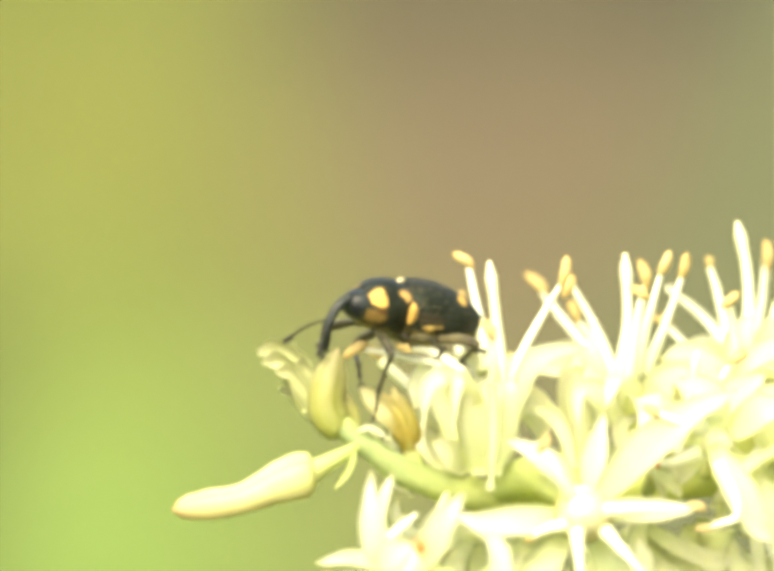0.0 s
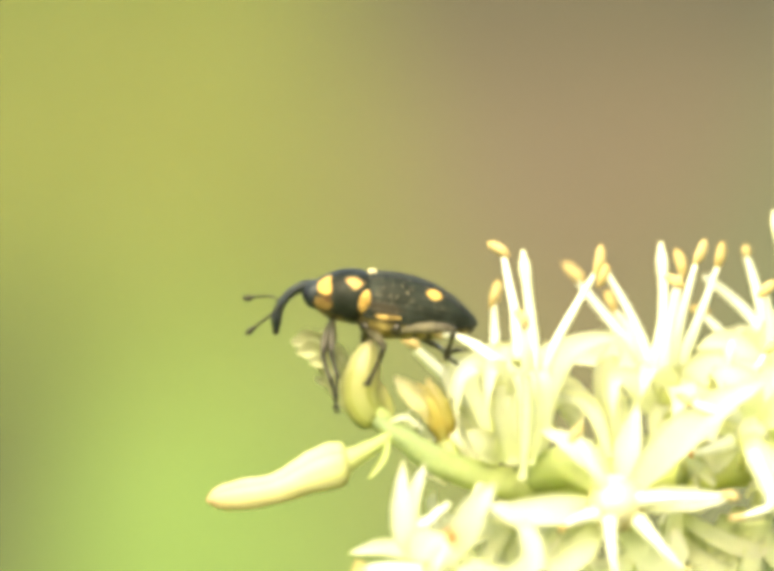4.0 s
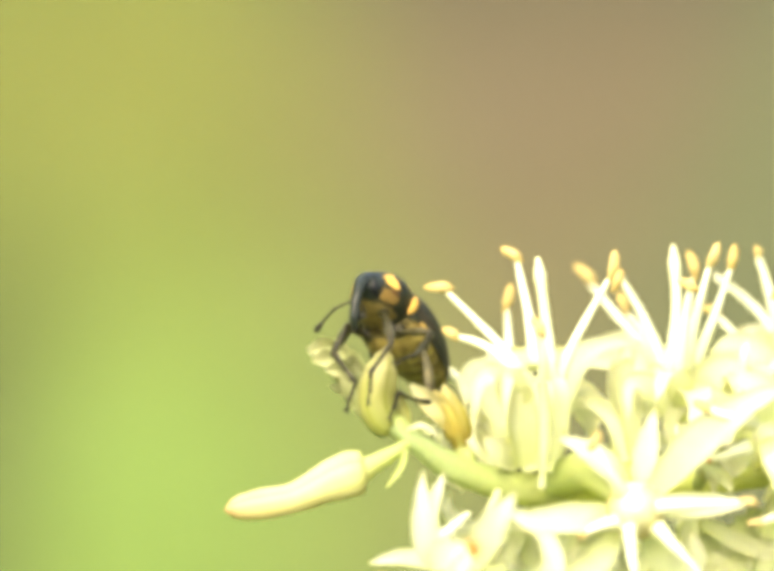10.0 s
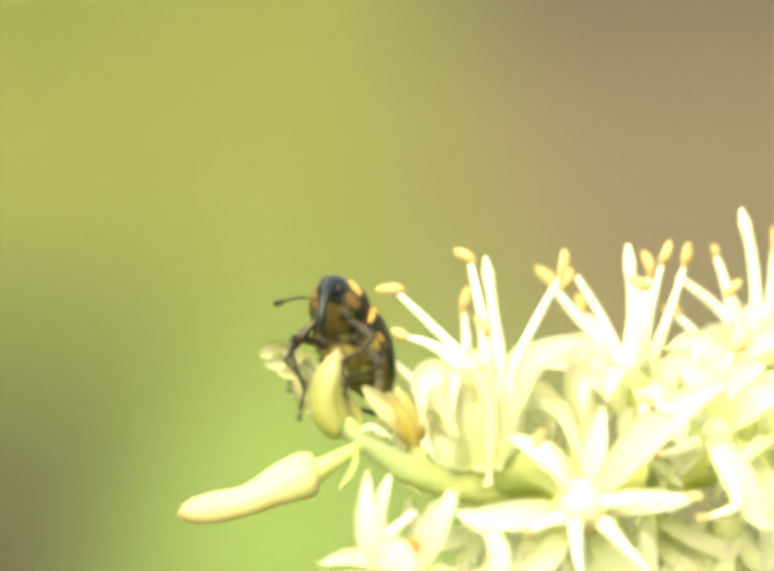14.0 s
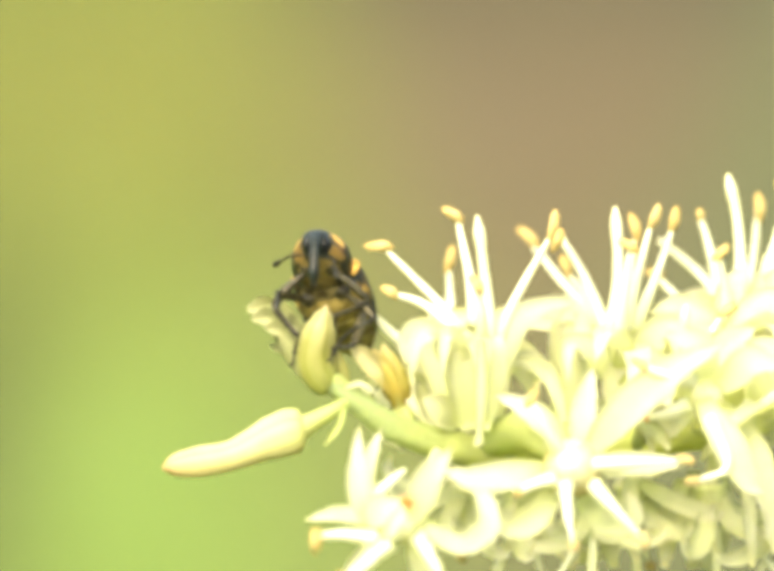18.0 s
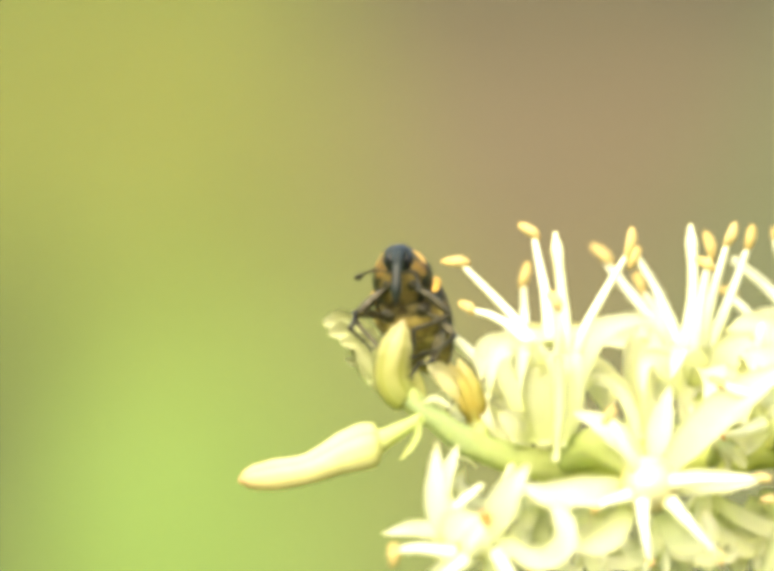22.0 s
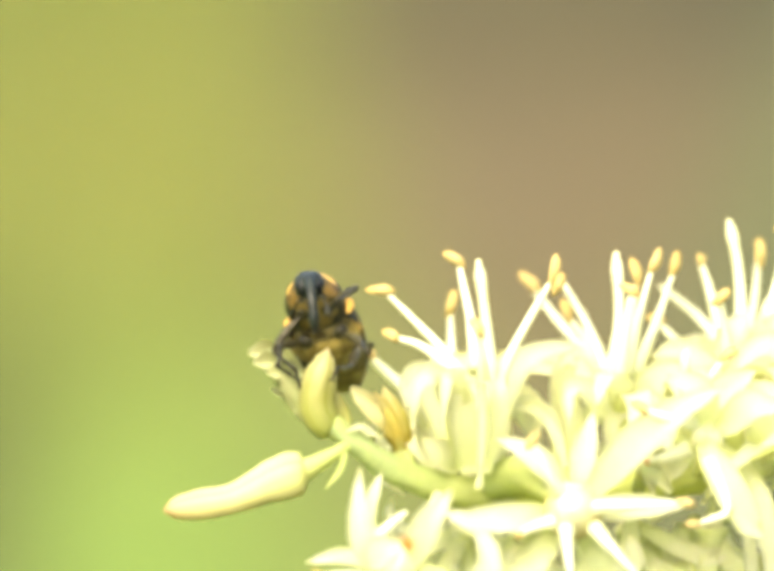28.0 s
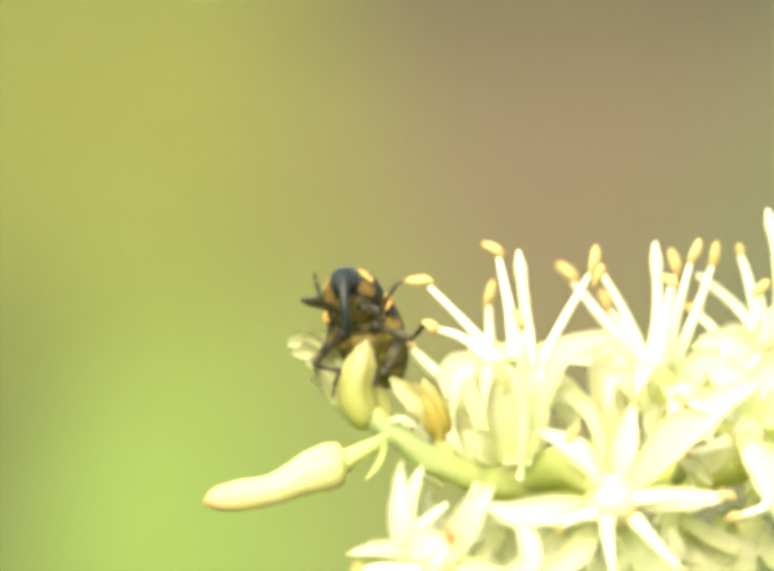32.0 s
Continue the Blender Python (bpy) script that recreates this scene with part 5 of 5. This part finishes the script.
LIMB_ROWS["mid", 1] += [
    (11, (2.6, -1.2, -1.9), (0.5, -2.4, -2.8), (0.6, -3.9, -3.5)), (12, (2.6, -1.0, -2.0), (0.5, -2.2, -2.7), (0.4, -3.7, -3.6)), (13, (2.5, -0.9, -2.1), (0.5, -2.1, -2.9), (0.4, -3.6, -3.7)),
    (14, (2.5, -0.8, -2.4), (0.5, -2.0, -3.1), (0.4, -3.5, -4.0)), (15, (3.3, 0.4, -1.7), (1.2, -0.5, -2.8), (0.4, -1.3, -4.1)), (18, (2.9, -0.1, -2.1), (1.7, -2.2, -2.7), (0.5, -2.6, -3.8)),
    (19, (2.9, 0.0, -1.9), (1.7, -2.1, -2.5), (0.5, -2.5, -3.6)), (20, (2.8, -0.1, -2.2), (1.6, -2.0, -3.2), (0.3, -3.2, -3.4)), (21, (3.1, 0.1, -2.4), (1.8, -1.9, -3.4), (0.6, -3.0, -3.6)),
]
LIMB_ROWS["mid", 1] += [
    (22, (3.1, 0.0, -2.2), (1.9, -2.0, -3.2), (0.7, -3.1, -3.5)), (23, (2.9, 0.0, -2.0), (3.3, -2.2, -0.9), (3.6, -3.4, 0.2)), (24, (2.4, -0.9, -1.5), (3.2, -3.1, -0.7), (3.9, -4.4, 0.2)),
    (25, (2.5, -0.7, -1.4), (3.1, -2.9, -0.6), (3.7, -4.4, 0.0)), (28, (2.1, -0.8, -1.1), (2.5, -3.2, -1.6), (2.6, -4.8, -1.0)), (29, (1.8, -0.8, -1.3), (2.3, -3.2, -1.8), (2.4, -4.8, -1.2)),
    (30, (2.1, -0.8, -0.8), (2.6, -3.2, -1.2), (2.8, -4.7, -0.3)), (30.5, (2.3, -0.8, -1.1), (2.9, -3.2, -1.4), (3.0, -4.7, -0.7)), (31, (2.2, -0.8, -1.4), (2.7, -3.2, -1.8), (2.9, -4.8, -1.4)),
]
LIMB_ROWS["mid", 1] += [
    (32, (2.7, -0.3, -1.3), (3.0, -2.7, -0.9), (3.3, -4.3, -0.5)),
]
LIMB_ROWS["hind", 1] = [
    (0, (8.5, -3.0, -0.9), (7.5, -0.6, -2.0), (8.5, -1.1, -3.3)), (1, (7.0, -2.3, -0.8), (7.3, 0.2, -2.1), (8.8, -0.4, -2.7)), (2, (6.3, -1.9, -1.3), (6.6, -4.3, -2.7), (8.1, -3.5, -3.0)),
    (3, (5.7, -2.0, -0.2), (6.2, -0.1, -2.2), (7.5, -1.1, -1.9)), (6, (2.2, -4.4, -3.1), (0.5, -2.3, -3.9), (0.1, -2.3, -5.6)), (7, (2.6, -2.8, -4.6), (0.6, -4.7, -4.0), (0.1, -4.7, -5.7)),
    (8, (2.7, -2.1, -3.7), (0.5, -3.9, -3.9), (0.3, -3.9, -5.6)), (9, (2.6, -1.3, -4.4), (0.5, -3.1, -3.9), (0.2, -3.0, -5.6)), (10, (2.6, 0.3, -4.8), (0.6, -1.5, -4.1), (0.1, -2.3, -5.6)),
]
LIMB_ROWS["hind", 1] += [
    (11, (2.2, 0.3, -5.0), (0.2, -1.4, -4.1), (-0.2, -2.4, -5.4)), (12, (2.3, 0.9, -5.0), (0.3, -0.9, -4.1), (0.0, -1.8, -5.5)), (13, (2.2, 0.9, -5.1), (0.3, -0.9, -4.2), (0.0, -1.9, -5.6)),
    (14, (2.2, 1.5, -5.4), (0.2, -0.3, -4.5), (-0.1, -1.3, -5.9)), (15, (3.7, -0.9, -2.6), (2.1, -3.1, -3.4), (2.6, -4.5, -4.2)), (18, (1.6, -0.4, -3.9), (0.6, -3.0, -3.8), (0.2, -4.4, -4.6)),
    (19, (1.6, -0.5, -3.6), (0.7, -3.1, -3.6), (0.2, -4.6, -4.4)), (20, (1.5, -0.3, -3.9), (0.6, -3.0, -3.9), (0.1, -4.4, -4.6)), (21, (1.7, -0.4, -4.1), (0.8, -3.0, -4.0), (0.3, -4.5, -4.7)),
]
LIMB_ROWS["hind", 1] += [
    (22, (1.8, -0.4, -3.9), (0.9, -3.0, -3.9), (0.4, -4.4, -4.7)), (23, (2.7, -0.8, -2.5), (0.6, -2.7, -3.0), (0.4, -4.0, -4.1)), (24, (1.8, -0.6, -2.9), (0.7, -3.1, -2.8), (0.4, -4.4, -3.9)),
    (25, (1.7, -0.2, -2.8), (0.6, -2.8, -3.1), (0.4, -4.2, -4.0)), (28, (1.4, -0.6, -2.4), (0.5, -3.2, -2.5), (0.3, -4.7, -3.2)), (29, (1.1, -0.6, -2.5), (0.2, -3.2, -2.6), (0.1, -4.8, -3.4)),
    (30, (1.7, -0.8, -2.5), (0.8, -3.4, -3.0), (0.6, -5.0, -3.4)), (30.5, (1.5, -0.5, -3.1), (0.7, -3.2, -3.5), (0.4, -4.8, -3.9)), (31, (1.3, -0.6, -3.0), (0.6, -3.2, -3.4), (0.4, -4.8, -4.1)),
]
LIMB_ROWS["hind", 1] += [
    (32, (1.1, -0.6, -3.2), (0.6, -3.4, -3.3), (0.4, -5.0, -4.0)),
]
LIMB_ROWS["mid", -1] = [
    (0, (1.0, 2.7, -1.1), (1.3, 0.5, -2.3), (1.4, -0.8, -3.4)), (1, (-0.9, 2.9, -0.9), (-1.1, 0.6, -1.7), (-0.7, -1.0, -1.3)), (2, (-0.5, 3.5, -0.8), (-1.2, 1.3, -1.7), (-1.4, -0.2, -2.5)),
    (3, (-0.1, 3.6, -0.9), (-0.4, 1.5, -2.2), (-0.8, 0.3, -3.3)), (6, (-1.2, -1.8, -1.8), (-1.0, 0.6, -2.3), (-0.8, -0.9, -2.9)), (7, (-1.1, -1.4, -0.9), (-1.1, -3.5, -2.1), (-1.3, -2.2, -3.2)),
    (8, (-1.7, -0.9, -2.2), (-1.4, -3.2, -3.3), (-1.2, -1.7, -4.0)), (10, (-2.5, -0.4, 0.0), (-3.4, -2.0, -1.8), (-2.3, -2.0, -3.1)), (12, (-2.2, -0.4, 0.2), (-3.2, -1.9, -1.5), (-2.3, -1.9, -3.0)),
]
LIMB_ROWS["mid", -1] += [
    (15, (-3.1, -0.2, -0.8), (-3.2, -2.3, -2.1), (-2.1, -2.0, -3.2)), (18, (-3.0, 0.0, -0.6), (-3.1, -2.2, -1.7), (-2.0, -2.2, -3.1)), (20, (-3.1, 0.0, -0.8), (-3.2, -2.2, -2.0), (-2.0, -2.2, -3.2)),
    (23, (-3.1, 0.0, -0.9), (-3.3, -2.2, -1.9), (-2.0, -2.2, -3.0)), (25, (-3.1, 0.1, -1.2), (-3.1, -2.0, -2.6), (-2.4, -2.0, -4.1)), (28, (-2.9, -0.4, -1.1), (-3.1, -2.6, -2.4), (-1.9, -1.8, -3.2)),
    (30, (-3.3, 0.2, -2.4), (-2.4, -2.2, -2.9), (-1.7, -0.9, -3.7)), (30.5, (-3.2, 0.5, -2.5), (-1.8, -1.5, -3.0), (-2.0, -3.0, -3.8)), (31, (-3.3, 0.7, -2.7), (-1.8, -1.3, -3.2), (-2.0, -2.5, -4.4)),
]
LIMB_ROWS["mid", -1] += [
    (32, (-3.3, 0.6, -2.8), (-1.7, -1.2, -3.2), (-2.1, -2.2, -4.5)),
]
LIMB_ROWS["hind", -1] = [
    (0, (7.4, 2.1, 0.0), (8.5, 0.0, -1.3), (9.3, 1.5, -1.5)), (1, (5.5, 2.3, -0.3), (6.9, 0.2, -1.4), (7.8, 1.4, -2.3)), (2, (5.1, 2.0, -0.9), (6.5, 4.0, -2.1), (7.2, 2.6, -2.8)),
    (3, (4.6, 4.0, -1.5), (5.4, 1.3, -2.0), (6.1, 2.9, -1.9)), (6, (3.1, 2.7, -2.2), (4.0, 0.2, -3.1), (4.8, 1.6, -2.8)), (7, (3.5, 2.2, -3.1), (3.4, -0.4, -4.0), (3.3, 1.2, -4.5)),
    (9, (2.1, 1.8, -3.7), (1.6, 4.4, -4.8), (1.2, 2.7, -5.1)), (10, (-0.7, 3.4, -5.5), (0.1, 1.2, -4.0), (-0.3, 0.3, -5.4)), (12, (-0.7, 3.4, -5.5), (0.1, 1.2, -4.0), (-0.3, 0.3, -5.4)),
]
LIMB_ROWS["hind", -1] += [
    (15, (-0.6, 3.4, -5.5), (0.1, 1.2, -4.0), (-0.3, 0.3, -5.4)), (20, (-0.5, 3.2, -5.8), (0.1, 1.2, -4.0), (-0.3, 0.3, -5.4)), (25, (-0.5, 3.3, -5.8), (0.1, 1.2, -4.0), (-0.3, 0.3, -5.4)),
    (28, (-0.6, 3.4, -5.6), (0.1, 1.2, -4.0), (-0.3, 0.3, -5.4)), (32, (-0.5, 3.4, -5.7), (0.1, 1.2, -4.0), (-0.3, 0.3, -5.4)),
]
LIMB_ROWS["antenna", 1] = [
    (0, (-0.9, -4.8, -0.4), (-1.2, -5.9, -1.7)), (1, (-2.4, -4.3, -0.2), (-3.2, -4.3, -1.8)), (2, (-4.8, -2.4, -0.5), (-5.7, -3.6, -1.3)), (3, (-5.5, -1.2, 0.3), (-6.9, -1.2, -0.7)),
    (6, (-7.7, -0.8, -1.4), (-9.0, -0.9, -2.6)), (7, (-4.7, -2.6, 1.7), (-5.2, -4.2, 1.4)), (8, (-7.4, -2.2, -1.6), (-8.5, -2.3, -3.0)), (9, (-3.5, -1.7, 1.0), (-3.9, -3.3, 0.2)),
    (12, (0.5, -2.2, 1.6), (1.0, -3.5, 0.5)), (15, (0.3, -3.0, 1.9), (0.6, -4.3, 0.7)), (18, (0.3, -2.9, 1.5), (0.6, -4.2, 0.4)), (20, (0.3, -2.8, 1.6), (0.6, -4.1, 0.4)),
]
LIMB_ROWS["antenna", 1] += [
    (22, (0.6, -2.7, 1.6), (0.9, -4.0, 0.4)), (25, (-0.1, -2.8, 2.0), (0.2, -4.1, 0.8)), (28, (-0.3, -3.0, 1.9), (0.0, -4.2, 0.8)), (32, (-0.5, -2.0, 1.6), (-0.2, -3.3, 0.4)),
]
LIMB_ROWS["antenna", -1] = [
    (0, (-1.9, -3.2, 0.1), (-3.3, -3.2, -0.9)), (1, (-4.2, -2.9, 0.1), (-5.4, -2.9, -1.2)), (2, (-5.3, -1.1, 1.2), (-7.0, -1.1, 1.3)), (3, (-5.4, 1.0, 1.8), (-7.0, 1.7, 1.9)),
    (6, (-8.0, 1.3, -0.4), (-9.6, 1.3, -1.0)), (7, (-4.9, 0.0, 2.8), (-6.4, -0.1, 3.5)), (8, (-6.5, -1.2, -2.2), (-6.6, 0.3, -3.1)), (9, (-4.5, 0.4, 2.6), (-6.2, 0.4, 3.1)),
    (10, (-3.3, -2.3, 1.0), (-4.4, -2.0, -0.3)), (11, (-2.3, -1.5, 2.2), (-3.7, -0.5, 2.4)), (12, (-2.3, -1.9, 2.1), (-3.7, -1.0, 1.7)), (13, (-2.3, -1.7, 2.0), (-3.8, -0.8, 1.7)),
]
LIMB_ROWS["antenna", -1] += [
    (14, (-2.3, -2.3, 1.9), (-3.9, -1.6, 1.5)), (15, (-2.5, -2.2, 1.8), (-3.8, -1.1, 1.4)), (18, (-2.2, -1.4, 1.7), (-3.3, -0.2, 1.1)), (19, (-2.2, -1.2, 2.0), (-3.4, -0.1, 1.4)),
    (20, (-2.2, -1.5, 1.8), (-3.3, -0.2, 1.3)), (21, (-2.0, -1.3, 1.6), (-3.0, 0.1, 1.2)), (22, (-1.9, -1.3, 1.7), (-3.0, 0.0, 1.2)), (23, (-2.0, -1.0, 1.4), (-2.7, 0.4, 0.8)),
    (24, (-1.9, -1.0, 1.1), (-2.3, 0.2, -0.2)), (25, (-1.5, -0.8, 1.1), (-2.0, 0.6, 0.2)), (28, (-1.9, -0.7, 1.6), (-2.3, 0.6, 0.5)), (30, (-2.5, -0.6, 0.4), (-3.0, 0.8, -0.5)),
]
LIMB_ROWS["antenna", -1] += [
    (31, (-2.2, -0.4, 0.3), (-2.3, 0.7, -1.0)), (32, (-2.2, -1.0, -0.5), (-2.8, -1.1, -2.2)),
]


def at_time(rows, t):
    """Values between rows of numbers: smooth, with no swing past a row."""
    if t <= rows[0][0]:
        return list(rows[0][1:])
    if t >= rows[-1][0]:
        return list(rows[-1][1:])
    i = max(k for k, r in enumerate(rows) if r[0] <= t)
    i = min(i, len(rows) - 2)
    (t0, *a), (t1, *b) = rows[i], rows[i + 1]
    h = t1 - t0
    f = (t - t0) / h

    def slope(k, n):
        if k in (0, len(rows) - 1):
            return 0.0
        u = (rows[k][n] - rows[k - 1][n]) / (rows[k][0] - rows[k - 1][0])
        v = (rows[k + 1][n] - rows[k][n]) / (rows[k + 1][0] - rows[k][0])
        return 0.0 if u * v <= 0 else 2 * u * v / (u + v)

    out = []
    for n, (p, q) in enumerate(zip(a, b), 1):
        m0, m1 = slope(i, n) * h, slope(i + 1, n) * h
        out.append(p * (2 * f ** 3 - 3 * f * f + 1) + m0 * (f ** 3 - 2 * f * f + f) + q * (3 * f * f - 2 * f ** 3) + m1 * (f ** 3 - f * f))
    return out


def body_pose(x, y, z, yaw, up, roll):
    """The weevil's pose in the world: it faces the left of the view at yaw 0 and the camera at 90."""
    turn = Euler((radians(roll), radians(-up), 0)).to_matrix().to_4x4()
    heading = Matrix.Rotation(radians(180 + yaw), 4, "Z")
    return SPRAY @ Matrix.Translation(Vector((x, y, z)) * MM) @ heading @ turn


def fore_body(turn, lift):
    """The turn of pronotum, head and fore legs on the waist, in the weevil's space."""
    waist = Vector((0.2, 0, 0)) * MM
    return Matrix.Translation(waist) @ Euler((0, radians(-lift), radians(turn))).to_matrix().to_4x4() @ Matrix.Translation(-waist)


def along_x(a, b, up):
    """The pose of a piece that lies from a to b, its z towards up."""
    x = (b - a).normalized()
    y = up.cross(x)
    y = y.normalized() if y.length > 1e-4 else x.orthogonal().normalized()
    z = x.cross(y)
    m = Matrix((x, y, z)).transposed().to_4x4()
    return Matrix.Translation(a * MM) @ m


def limb_poses(start, joints, lengths, s):
    """Poses of a limb's pieces in the weevil's space, each of its own length, laid joint to joint."""
    poses, a = [], start
    up = Vector((0.15, 0.5 * s, 1.0)).normalized()
    for b, length in zip(joints, lengths):
        way = (b - a).normalized()
        end = a + way * length
        poses.append(along_x(a, end, up))
        a = end
    return poses


def swung(base, y_turn, z_turn):
    """A stamen turned on its foot, in the spray's space."""
    foot = Vector(base) * MM
    return Matrix.Translation(foot) @ Euler((0, radians(y_turn), radians(z_turn))).to_matrix().to_4x4() @ Matrix.Translation(-foot)


def motions():
    steps = [k * 0.2 for k in range(161)]
    state = {t: at_time(BODY, t) for t in steps}
    bodies = {t: body_pose(*state[t][:6]) for t in steps}
    fores = {t: fore_body(*state[t][6:8]) for t in steps}
    heads = {t: fores[t] @ Matrix.Translation(NECK * MM) @ Euler((0, radians(state[t][8]), radians(state[t][9]))).to_matrix().to_4x4() for t in steps}
    walk(weevil, [(t, bodies[t]) for t in steps])
    walk(pronotum, [(t, fores[t]) for t in steps])
    walk(head, [(t, heads[t]) for t in steps])
    for (key, s), (root, pieces) in JOINTS.items():
        flat = [(t, *(c for p in points for c in p)) for t, *points in LIMB_ROWS[key, s]]
        rows = []
        for t in steps:
            carrier = {"fore": fores[t], "antenna": heads[t]}.get(key, Matrix())
            start = carrier @ (root * MM) * 1000
            values = at_time(flat, t)
            back = bodies[t].inverted() @ SPRAY
            joints = [back @ (Vector(values[k : k + 3]) * MM) * 1000 for k in range(0, len(values), 3)]
            rows.append((t, limb_poses(start, joints, LENGTHS[key], s)))
        for n, piece in enumerate(pieces):
            walk(piece, [(t, poses[n]) for t, poses in rows])
    # two stamens are held down under the weevil until it moves off them
    for pieces, foot, down, aside in ((upper_stamen, (8.1, 0.0, -3.0), -34, 0), (lower_stamen, (7.7, -3.0, -3.0), -9, -27)):
        for piece in pieces:
            walk(piece, [(t, swung(foot, down * k, aside * k)) for t, k in ((0, 1), (3.4, 1), (4.0, 0.6), (4.6, 0), (32, 0))])
    lean = [(0.0, 0), (8.0, 0), (16.0, 6), (18.0, 8), (25.0, 6), (32.0, 0)]
    walk(near_bud, [(t, Matrix.Translation(Vector(BUD_BASE) * MM) @ Matrix.Rotation(radians(a), 4, "X")) for t, a in lean])


motions()
